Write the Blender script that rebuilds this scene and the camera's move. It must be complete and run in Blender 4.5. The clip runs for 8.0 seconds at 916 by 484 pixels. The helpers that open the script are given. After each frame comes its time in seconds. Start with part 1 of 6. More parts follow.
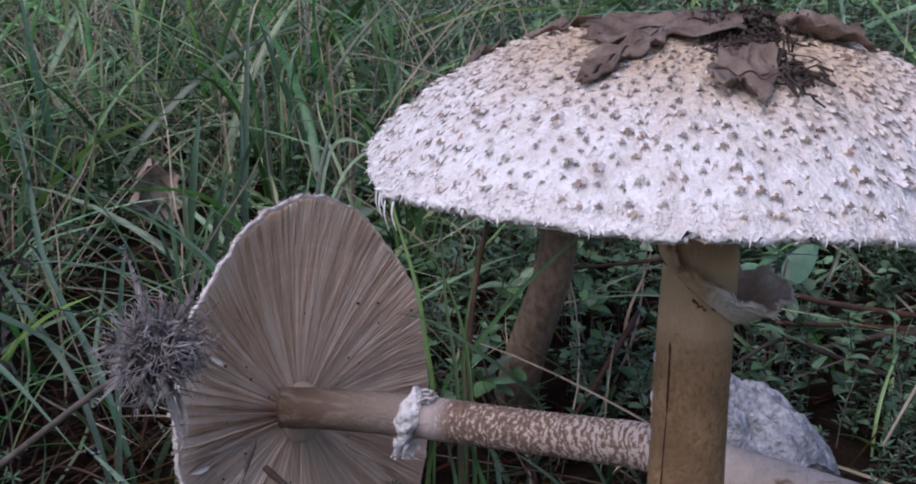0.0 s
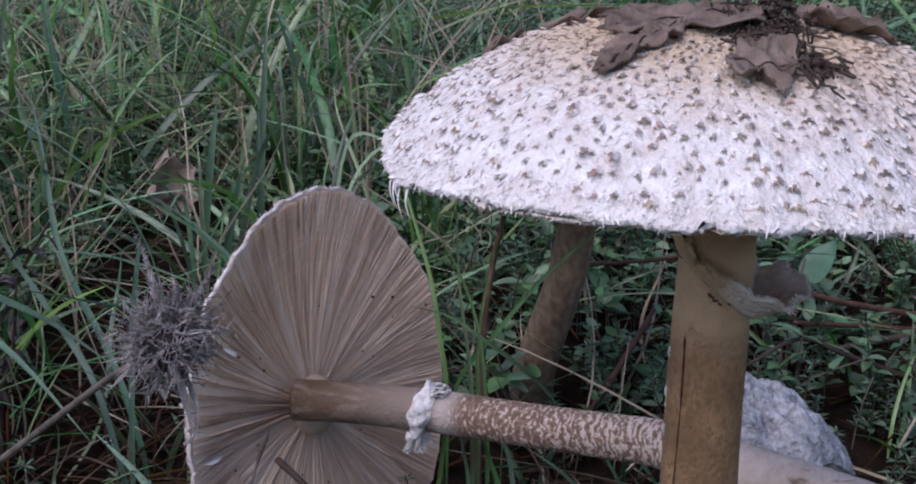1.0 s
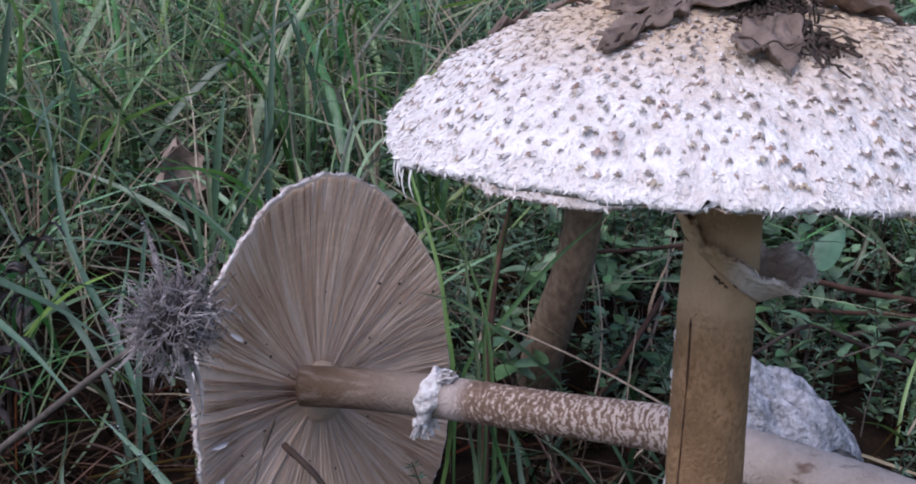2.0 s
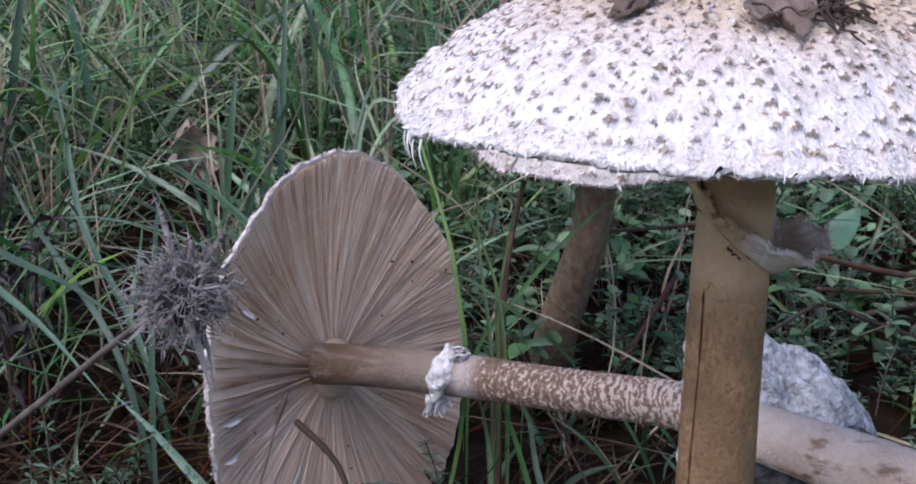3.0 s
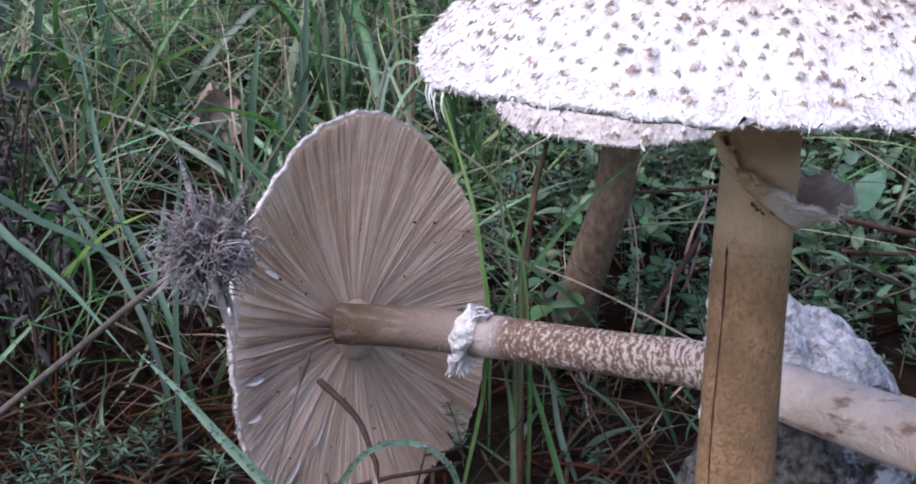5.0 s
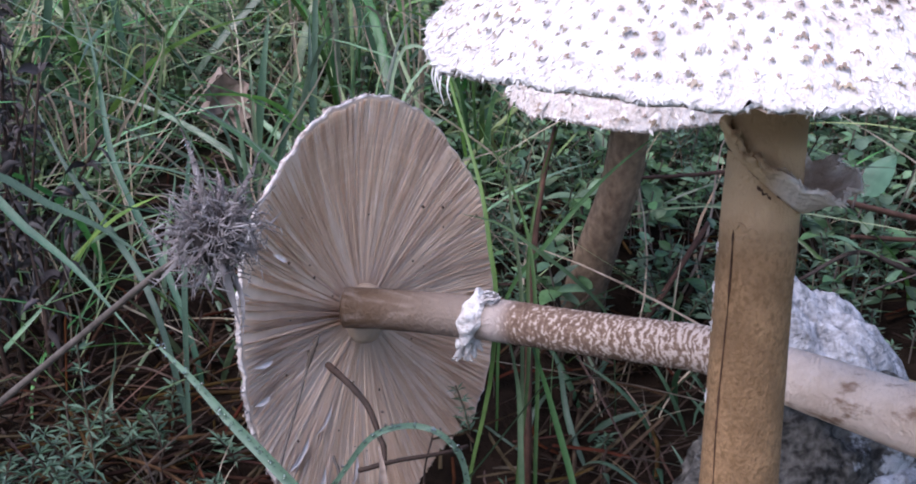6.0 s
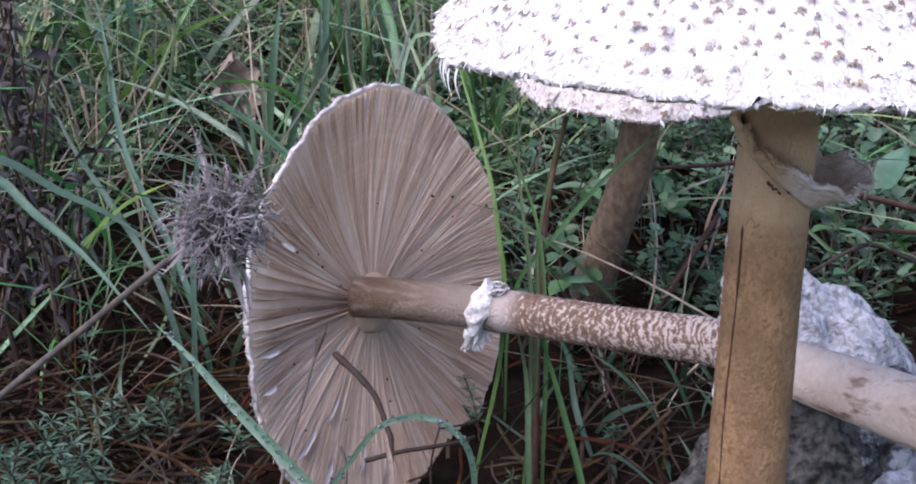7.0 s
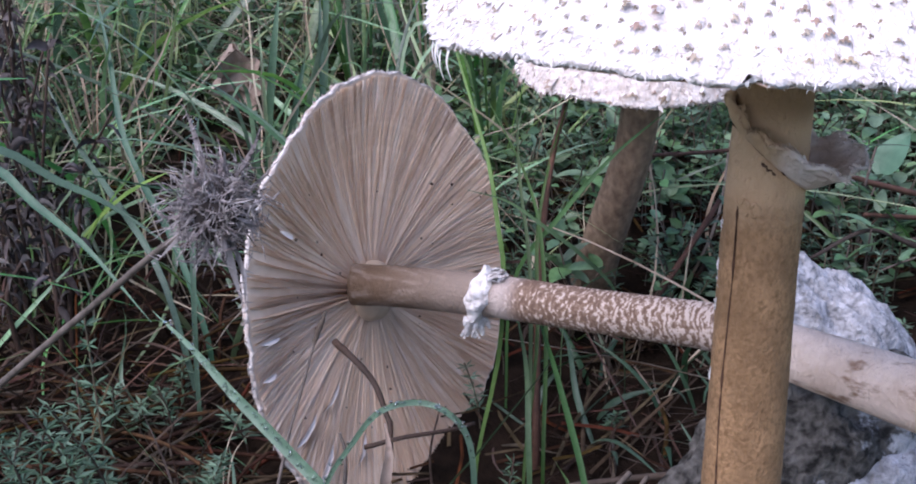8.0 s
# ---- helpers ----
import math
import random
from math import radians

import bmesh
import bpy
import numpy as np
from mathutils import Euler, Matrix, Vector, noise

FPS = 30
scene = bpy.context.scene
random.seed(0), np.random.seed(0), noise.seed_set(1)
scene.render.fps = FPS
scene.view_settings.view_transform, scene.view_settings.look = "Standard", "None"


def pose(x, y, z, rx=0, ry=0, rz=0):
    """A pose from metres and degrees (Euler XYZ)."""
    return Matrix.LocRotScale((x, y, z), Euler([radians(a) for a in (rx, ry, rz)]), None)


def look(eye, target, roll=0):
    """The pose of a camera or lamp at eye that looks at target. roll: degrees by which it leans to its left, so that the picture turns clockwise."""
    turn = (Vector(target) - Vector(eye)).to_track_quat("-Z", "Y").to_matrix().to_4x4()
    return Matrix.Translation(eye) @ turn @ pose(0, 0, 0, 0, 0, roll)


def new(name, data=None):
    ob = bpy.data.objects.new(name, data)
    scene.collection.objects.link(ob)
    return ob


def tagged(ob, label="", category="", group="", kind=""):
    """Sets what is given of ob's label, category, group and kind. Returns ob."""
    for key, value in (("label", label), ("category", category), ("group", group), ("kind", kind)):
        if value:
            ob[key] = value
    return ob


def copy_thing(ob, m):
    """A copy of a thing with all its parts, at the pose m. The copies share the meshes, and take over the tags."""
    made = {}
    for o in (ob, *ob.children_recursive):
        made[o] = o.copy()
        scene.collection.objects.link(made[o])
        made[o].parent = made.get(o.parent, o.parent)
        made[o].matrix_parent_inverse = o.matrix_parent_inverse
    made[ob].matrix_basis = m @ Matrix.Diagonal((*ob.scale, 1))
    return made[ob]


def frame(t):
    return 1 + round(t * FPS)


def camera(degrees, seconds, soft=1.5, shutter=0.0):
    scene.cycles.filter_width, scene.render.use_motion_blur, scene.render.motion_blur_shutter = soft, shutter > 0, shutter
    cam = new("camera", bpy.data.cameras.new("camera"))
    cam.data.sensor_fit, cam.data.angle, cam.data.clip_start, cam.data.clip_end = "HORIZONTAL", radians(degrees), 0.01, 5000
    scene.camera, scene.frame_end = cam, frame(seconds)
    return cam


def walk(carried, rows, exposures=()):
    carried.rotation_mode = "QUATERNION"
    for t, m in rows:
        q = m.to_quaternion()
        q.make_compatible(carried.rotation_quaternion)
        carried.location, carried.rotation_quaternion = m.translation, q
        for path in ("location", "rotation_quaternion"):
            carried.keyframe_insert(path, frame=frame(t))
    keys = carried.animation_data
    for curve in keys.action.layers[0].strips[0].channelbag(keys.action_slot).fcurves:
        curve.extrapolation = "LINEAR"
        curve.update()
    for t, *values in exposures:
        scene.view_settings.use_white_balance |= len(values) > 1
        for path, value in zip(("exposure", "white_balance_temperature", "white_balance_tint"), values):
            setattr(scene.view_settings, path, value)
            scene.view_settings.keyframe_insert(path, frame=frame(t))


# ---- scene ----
# ---- camera and walk ----
cam = camera(39.0, 8.0, soft=1.9)
PATH = [  # seconds, eye x y z, yaw to the left, pitch up, roll
    (0.0, 0.0000, 0.0000, 0.3800, 0.00, -19.00, 0.00),
    (0.5, 0.0003, 0.0017, 0.3797, 0.40, -19.03, 0.54),
    (1.0, 0.0009, 0.0014, 0.3767, 0.80, -19.03, 0.43),
    (1.5, 0.0017, 0.0013, 0.3756, 1.00, -19.14, 0.45),
    (3.0, 0.0036, 0.0019, 0.3687, 1.96, -19.99, -0.07),
    (3.5, 0.0029, 0.0020, 0.3686, 2.33, -20.35, 0.28),
    (4.0, 0.0031, 0.0013, 0.3678, 2.54, -20.67, 0.19),
    (4.5, 0.0032, 0.0016, 0.3655, 2.75, -21.03, -0.25),
    (6.0, 0.0053, 0.0004, 0.3645, 3.58, -22.02, -0.54),
    (6.5, 0.0053, 0.0008, 0.3646, 3.83, -22.32, -0.48),
    (7.0, 0.0065, 0.0027, 0.3659, 4.15, -22.65, -0.29),
    (7.5, 0.0084, 0.0017, 0.3646, 4.42, -22.87, -0.61),
    (8.0, 0.0101, 0.0022, 0.3631, 4.46, -22.96, -0.78),
]


def aimed(x, y, z, yaw, pitch, roll):
    a, b = radians(yaw), radians(pitch)
    ahead = Vector((-math.sin(a) * math.cos(b), math.cos(a) * math.cos(b), math.sin(b)))
    eye = Vector((x, y, z))
    return look(eye, eye + ahead, roll)


walk(cam, [(row[0], aimed(*row[1:])) for row in PATH],
     exposures=[(0.0, -0.42, 6050, 23), (1.5, -0.25, 6000, 22), (3.0, 0.03, 6000, 20), (4.0, 0.16, 6000, 21), (8.0, 0.45, 6050, 23)])

# ---- light: an overcast sky over a clearing ----
SUN_EL, SUN_AZ = 54.0, 220.0  # degrees; azimuth clockwise from +y
world = bpy.data.worlds.new("overcast_sky")
scene.world = world
world.use_nodes = True
wn = world.node_tree.nodes
sky = wn.new("ShaderNodeTexSky")
sky.sky_type = "NISHITA"
sky.sun_disc = False
sky.sun_elevation, sky.sun_rotation = radians(SUN_EL), radians(SUN_AZ)
sky.dust_density = 1.0
world.node_tree.links.new(sky.outputs[0], wn["Background"].inputs[0])
wn["Background"].inputs[1].default_value = 0.165
sun_data = bpy.data.lights.new("sun", "SUN")
sun_data.energy, sun_data.angle, sun_data.color = 2.8, radians(62), (1.0, 0.96, 0.93)
sun = new("sun", sun_data)
sun_way = Vector((math.sin(radians(SUN_AZ)) * math.cos(radians(SUN_EL)), math.cos(radians(SUN_AZ)) * math.cos(radians(SUN_EL)), math.sin(radians(SUN_EL))))
sun.matrix_world = look(sun_way * 10, (0, 0, 0))

# ---- materials ----


def material(name, base, dark=None, scale=40.0, rough=0.8, bump=0.3, bump_scale=200.0, vary=0.0, through_light=0.0, metal=0.0, stretch=(1, 1, 1), spec=0.3, distance=0.0006):
    """Principled material with two scales of mottling, relief and a change from piece to piece."""
    m = bpy.data.materials.new(name)
    m.use_nodes = True
    n, ln = m.node_tree.nodes, m.node_tree.links
    b = n["Principled BSDF"]
    b.inputs["Roughness"].default_value, b.inputs["Metallic"].default_value = rough, metal
    b.inputs["Specular IOR Level"].default_value = spec
    tc, mp = n.new("ShaderNodeTexCoord"), n.new("ShaderNodeMapping")
    mp.inputs["Scale"].default_value = stretch
    ln.new(tc.outputs["Object"], mp.inputs[0])
    n1, n2 = n.new("ShaderNodeTexNoise"), n.new("ShaderNodeTexNoise")
    for node, s, d in ((n1, scale, 6), (n2, bump_scale, 5)):
        node.inputs["Scale"].default_value, node.inputs["Detail"].default_value = s, d
        ln.new(mp.outputs[0], node.inputs[0])
    ramp = n.new("ShaderNodeValToRGB")
    ramp.color_ramp.elements[0].position, ramp.color_ramp.elements[1].position = 0.32, 0.68
    ramp.color_ramp.elements[0].color = (*(dark or [c * 0.55 for c in base]), 1)
    ramp.color_ramp.elements[1].color = (*base, 1)
    mixed = n.new("ShaderNodeMath")
    mixed.operation = "MULTIPLY_ADD"
    ln.new(n2.outputs[0], mixed.inputs[0])
    mixed.inputs[1].default_value = 0.35
    half = n.new("ShaderNodeMath")
    half.operation = "MULTIPLY_ADD"
    ln.new(n1.outputs[0], half.inputs[0])
    half.inputs[1].default_value, half.inputs[2].default_value = 0.95, -0.15
    ln.new(half.outputs[0], mixed.inputs[2])
    ln.new(mixed.outputs[0], ramp.inputs[0])
    colour = ramp.outputs[0]
    if vary:
        geo, hsv = n.new("ShaderNodeNewGeometry"), n.new("ShaderNodeHueSaturation")
        piece, own = n.new("ShaderNodeMath"), n.new("ShaderNodeObjectInfo")
        piece.operation = "ADD"
        ln.new(geo.outputs["Random Per Island"], piece.inputs[0])
        ln.new(own.outputs["Random"], piece.inputs[1])
        for name_, low, high, mul in (("Value", 1 - vary, 1 + vary, 1.0), ("Hue", 0.5 - 0.06 * vary, 0.5 + 0.06 * vary, 7.13), ("Saturation", 1 - 0.6 * vary, 1 + 0.4 * vary, 3.37)):
            w = n.new("ShaderNodeMath")
            w.operation = "MULTIPLY"
            w.inputs[1].default_value = mul
            f = n.new("ShaderNodeMath")
            f.operation = "FRACT"
            r = n.new("ShaderNodeMapRange")
            r.inputs["To Min"].default_value, r.inputs["To Max"].default_value = low, high
            ln.new(piece.outputs[0], w.inputs[0])
            ln.new(w.outputs[0], f.inputs[0])
            ln.new(f.outputs[0], r.inputs["Value"])
            ln.new(r.outputs[0], hsv.inputs[name_])
        ln.new(colour, hsv.inputs["Color"])
        colour = hsv.outputs[0]
    ln.new(colour, b.inputs["Base Color"])
    bp = n.new("ShaderNodeBump")
    bp.inputs["Strength"].default_value, bp.inputs["Distance"].default_value = bump, distance
    ln.new(n2.outputs[0], bp.inputs["Height"])
    ln.new(bp.outputs[0], b.inputs["Normal"])
    if through_light:
        tr, mx = n.new("ShaderNodeBsdfTranslucent"), n.new("ShaderNodeMixShader")
        ln.new(colour, tr.inputs[0])
        mx.inputs[0].default_value = through_light
        ln.new(b.outputs[0], mx.inputs[1])
        ln.new(tr.outputs[0], mx.inputs[2])
        ln.new(mx.outputs[0], n["Material Output"].inputs[0])
    m["principled_colour"] = colour.node.name
    return m


def recolour(m, build):
    """Put build(nodes, links, colour socket) between a material's colour and its shader."""
    n, ln = m.node_tree.nodes, m.node_tree.links
    b = n["Principled BSDF"]
    before = b.inputs["Base Color"].links[0].from_socket
    ln.new(build(n, ln, before), b.inputs["Base Color"])
    return m


def mix_colour(n, ln, factor, a, c):
    x = n.new("ShaderNodeMix")
    x.data_type = "RGBA"
    ln.new(factor, x.inputs[0])
    for sock, v in ((x.inputs[6], a), (x.inputs[7], c)):
        if isinstance(v, tuple):
            sock.default_value = (*v, 1)
        else:
            ln.new(v, sock)
    return x.outputs[2]


def remap(n, ln, value, a, c):
    r = n.new("ShaderNodeMapRange")
    r.interpolation_type = "SMOOTHSTEP"
    r.inputs["From Min"].default_value, r.inputs["From Max"].default_value = a, c
    ln.new(value, r.inputs["Value"])
    return r.outputs[0]


def radius_node(n, ln, planar=True):
    """Distance from the object's own upright axis."""
    tc, sp = n.new("ShaderNodeTexCoord"), n.new("ShaderNodeVectorMath")
    sp.operation = "MULTIPLY"
    sp.inputs[1].default_value = (1, 1, 0 if planar else 1)
    ln.new(tc.outputs["Object"], sp.inputs[0])
    le = n.new("ShaderNodeVectorMath")
    le.operation = "LENGTH"
    ln.new(sp.outputs[0], le.inputs[0])
    return le.outputs["Value"]


def cap_tint(inner, outer):
    """Tan disc round the umbo that thins out to white flesh near the margin."""
    def build(n, ln, before):
        noise_ = n.new("ShaderNodeTexNoise")
        noise_.inputs["Scale"].default_value, noise_.inputs["Detail"].default_value = 60, 5
        add = n.new("ShaderNodeMath")
        add.operation = "MULTIPLY_ADD"
        ln.new(noise_.outputs[0], add.inputs[0])
        add.inputs[1].default_value = 0.03
        ln.new(radius_node(n, ln), add.inputs[2])
        return mix_colour(n, ln, remap(n, ln, add.outputs[0], inner, outer), (0.64, 0.49, 0.35), before)
    return build


def maths(n, ln, op, a, b=0.0, c=0.0):
    """One arithmetic node; each operand a socket or a number."""
    m = n.new("ShaderNodeMath")
    m.operation = op
    for k, v in enumerate((a, b, c)):
        if isinstance(v, (int, float)):
            m.inputs[k].default_value = v
        else:
            ln.new(v, m.inputs[k])
    return m.outputs[0]


def grain(n, ln, scale, detail=4.0, stretch=(1, 1, 1), rough=0.55):
    """Noise over the object's own space."""
    tc, mp, ns = n.new("ShaderNodeTexCoord"), n.new("ShaderNodeMapping"), n.new("ShaderNodeTexNoise")
    mp.inputs["Scale"].default_value = stretch
    for key, value in (("Scale", scale), ("Detail", detail), ("Roughness", rough)):
        ns.inputs[key].default_value = value
    ln.new(tc.outputs["Object"], mp.inputs[0])
    ln.new(mp.outputs[0], ns.inputs[0])
    return ns.outputs[0]


def gill_streaks(n, ln, before):
    """Browner flesh towards the middle, pale broken streaks along each gill."""
    at, geo, own, ns = n.new("ShaderNodeAttribute"), n.new("ShaderNodeNewGeometry"), n.new("ShaderNodeObjectInfo"), n.new("ShaderNodeTexNoise")
    at.attribute_name = "along"
    ns.noise_dimensions = "2D"
    xyz = n.new("ShaderNodeCombineXYZ")
    ln.new(at.outputs["Fac"], xyz.inputs[0])
    ln.new(maths(n, ln, "MULTIPLY", maths(n, ln, "ADD", geo.outputs["Random Per Island"], own.outputs["Random"]), 90.0), xyz.inputs[1])
    ns.inputs["Scale"].default_value, ns.inputs["Detail"].default_value = 7.0, 3.0
    ln.new(xyz.outputs[0], ns.inputs[0])
    inner = mix_colour(n, ln, remap(n, ln, at.outputs["Fac"], 0.05, 0.62), (0.70, 0.53, 0.395), before)
    pale = mix_colour(n, ln, remap(n, ln, ns.outputs[0], 0.54, 0.80), inner, (0.88, 0.75, 0.67))
    return mix_colour(n, ln, remap(n, ln, ns.outputs[0], 0.26, 0.40), (0.72, 0.555, 0.44), pale)


def ring_zones(n, ln, before):
    """Stem-coloured skin where the ring clings, pale felt at its open lip."""
    tc, sep = n.new("ShaderNodeTexCoord"), n.new("ShaderNodeSeparateXYZ")
    ln.new(tc.outputs["Object"], sep.inputs[0])
    return mix_colour(n, ln, remap(n, ln, maths(n, ln, "MULTIPLY_ADD", grain(n, ln, 130), 0.006, sep.outputs[0]), -0.002, 0.010), (0.52, 0.35, 0.205), before)


M = {}
M["cap"] = recolour(material("white_cap_flesh", (0.90, 0.86, 0.85), (0.70, 0.62, 0.58), 140, 0.85, 1.0, 480, distance=0.0016), cap_tint(0.050, 0.098))
M["tuft"] = material("white_tuft", (0.88, 0.84, 0.83), (0.76, 0.70, 0.67), 120, 0.85, 0.4, 500, vary=0.12)
recolour(M["tuft"], cap_tint(0.050, 0.098))
M["fold"] = material("white_fold_flesh", (0.90, 0.86, 0.85), (0.70, 0.62, 0.58), 140, 0.85, 1.0, 480, distance=0.0016)
M["rearcap"] = recolour(material("small_cap_flesh", (0.84, 0.79, 0.77), (0.52, 0.42, 0.36), 190, 0.85, 1.0, 480, distance=0.0016), cap_tint(0.018, 0.048))
# fallen cap's fringe: tan fibres, duller since their shade is put into the colour
M["dulltuft"] = material("shaded_tan_tuft", (0.66, 0.585, 0.53), (0.44, 0.35, 0.29), 120, 0.85, 0.5, 500, vary=0.3)
M["scale"] = material("brown_scale", (0.40, 0.30, 0.235), (0.19, 0.135, 0.10), 300, 0.85, 0.5, 700, vary=0.4)
M["gill"] = recolour(material("cream_gill", (0.84, 0.67, 0.525), (0.72, 0.55, 0.41), 30, 0.7, 0.25, 300, vary=0.035, through_light=0.18), gill_streaks)
M["gillbed"] = material("gill_bed", (0.76, 0.60, 0.48), (0.66, 0.505, 0.39), 60, 0.8, 0.3, 300)
M["stem"] = material("ochre_stem", (0.40, 0.235, 0.118), (0.24, 0.14, 0.07), 90, 0.8, 1.0, 900, stretch=(1, 1, 0.75), distance=0.0010)
M["ring"] = recolour(material("pale_ring_skin", (0.80, 0.71, 0.65), (0.58, 0.47, 0.39), 110, 0.85, 0.9, 420, distance=0.0014), ring_zones)
M["whitering"] = material("white_ring_skin", (0.86, 0.83, 0.82), (0.55, 0.49, 0.46), 220, 0.85, 1.0, 520, distance=0.0018)
M["collar"] = material("pale_collar", (0.54, 0.41, 0.30), (0.42, 0.30, 0.215), 60, 0.7, 0.3, 300)
M["crack"] = material("dark_crack", (0.10, 0.05, 0.03), None, 200, 0.9)
M["leaf_dead"] = material("dead_leaf", (0.25, 0.185, 0.15), (0.10, 0.068, 0.05), 110, 0.7, 1.0, 380, distance=0.0014)
M["palegrass"] = material("pale_wet_grass", (0.20, 0.31, 0.21), (0.09, 0.17, 0.105), 30, 0.36, 0.3, 300, through_light=0.3, spec=0.5)
M["leaf_dead2"] = material("tan_leaf", (0.42, 0.33, 0.27), (0.22, 0.16, 0.125), 90, 0.7, 0.9, 300)
M["scar"] = material("pale_scar", (0.88, 0.80, 0.78), (0.74, 0.64, 0.58), 150, 0.7, 0.5, 400)
M["soil"] = material("soil_crumb", (0.09, 0.065, 0.05), (0.035, 0.025, 0.02), 150, 0.95, 0.8, 500, vary=0.3)
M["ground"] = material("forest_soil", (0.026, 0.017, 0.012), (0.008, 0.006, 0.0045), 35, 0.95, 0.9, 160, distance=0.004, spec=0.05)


def meadow_tint(n, ln, before):
    """Soil near the mushrooms, a mossy green turf farther out."""
    ns = n.new("ShaderNodeTexNoise")
    ns.inputs["Scale"].default_value, ns.inputs["Detail"].default_value = 3.0, 6
    add = n.new("ShaderNodeMath")
    add.operation = "ADD"
    ln.new(radius_node(n, ln), add.inputs[0])
    ln.new(ns.outputs[0], add.inputs[1])
    return mix_colour(n, ln, remap(n, ln, add.outputs[0], 1.2, 2.6), before, (0.055, 0.085, 0.036))


recolour(M["ground"], meadow_tint)
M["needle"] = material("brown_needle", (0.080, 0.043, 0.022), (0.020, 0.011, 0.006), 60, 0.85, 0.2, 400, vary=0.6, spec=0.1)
M["grass"] = material("green_grass", (0.215, 0.38, 0.135), (0.055, 0.135, 0.05), 22, 0.30, 0.2, 300, vary=0.75, through_light=0.28, spec=0.75)
M["heroblade"] = material("blue_green_blade", (0.068, 0.140, 0.078), (0.028, 0.07, 0.04), 22, 0.40, 0.3, 300, vary=0.4, through_light=0.2, spec=0.45)
M["sideblade"] = material("yellow_green_blade", (0.105, 0.195, 0.068), (0.05, 0.105, 0.035), 22, 0.5, 0.3, 300, vary=0.4, through_light=0.25, spec=0.3)
M["broadleaf"] = material("bluish_leaf", (0.13, 0.25, 0.155), (0.07, 0.15, 0.09), 60, 0.42, 0.4, 260, through_light=0.2, spec=0.4)
M["lightgrass"] = material("light_grass", (0.38, 0.45, 0.22), (0.22, 0.31, 0.13), 25, 0.4, 0.2, 300, vary=0.35, through_light=0.25, spec=0.5)
M["deadstalk"] = material("old_dead_stalk", (0.10, 0.072, 0.052), (0.04, 0.028, 0.02), 60, 0.85, 0.4, 300, vary=0.6, spec=0.1)
M["herb"] = material("herb_leaf", (0.18, 0.31, 0.15), (0.075, 0.15, 0.07), 40, 0.42, 0.3, 300, vary=0.5, through_light=0.25, spec=0.55)
M["bedstraw"] = material("bedstraw_leaf", (0.16, 0.26, 0.165), (0.08, 0.15, 0.095), 40, 0.6, 0.3, 300, vary=0.28, through_light=0.25, spec=0.35)
M["straw"] = material("dry_grass", (0.50, 0.41, 0.30), (0.29, 0.22, 0.155), 40, 0.75, 0.3, 300, vary=0.35, through_light=0.15)
M["twig"] = material("dark_twig", (0.10, 0.075, 0.06), (0.05, 0.036, 0.028), 90, 0.85, 0.7, 400, vary=0.3)
M["darktwig"] = material("dark_wet_twig", (0.066, 0.040, 0.029), (0.03, 0.019, 0.014), 120, 0.7, 0.6, 500)
M["witherleaf"] = material("shrivelled_leaf", (0.11, 0.095, 0.09), (0.035, 0.028, 0.026), 90, 0.8, 0.5, 400, vary=0.6)
M["herbstem"] = material("herb_stem", (0.17, 0.13, 0.095), (0.08, 0.06, 0.045), 90, 0.8, 0.4, 400, vary=0.5)
M["redtwig"] = material("reddish_twig", (0.125, 0.062, 0.042), (0.06, 0.03, 0.02), 120, 0.7, 0.5, 500)
M["thistle"] = material("dry_thistle", (0.43, 0.39, 0.385), (0.15, 0.127, 0.122), 120, 0.75, 0.5, 500, vary=0.5, through_light=0.1)
M["thistle_core"] = material("matted_core", (0.06, 0.048, 0.045), (0.03, 0.024, 0.022), 150, 0.9)
M["thistle_stalk"] = material("dry_stalk", (0.17, 0.14, 0.12), (0.08, 0.065, 0.055), 120, 0.8, 0.5, 500)
M["rearstem"] = material("dark_brown_stem", (0.29, 0.205, 0.135), (0.15, 0.10, 0.066), 260, 0.8, 1.0, 300, stretch=(1, 1, 0.7), distance=0.0015)
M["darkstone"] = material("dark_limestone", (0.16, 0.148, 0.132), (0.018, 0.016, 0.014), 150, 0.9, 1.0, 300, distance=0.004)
M["stone"] = material("grey_limestone", (0.60, 0.60, 0.64), (0.20, 0.20, 0.205), 150, 0.9, 1.0, 420, distance=0.003)
M["dew"] = bpy.data.materials.new("dew_water")
M["dew"].use_nodes = True
_b = M["dew"].node_tree.nodes["Principled BSDF"]
_b.inputs["Roughness"].default_value, _b.inputs["IOR"].default_value, _b.inputs["Transmission Weight"].default_value = 0.02, 1.33, 1.0


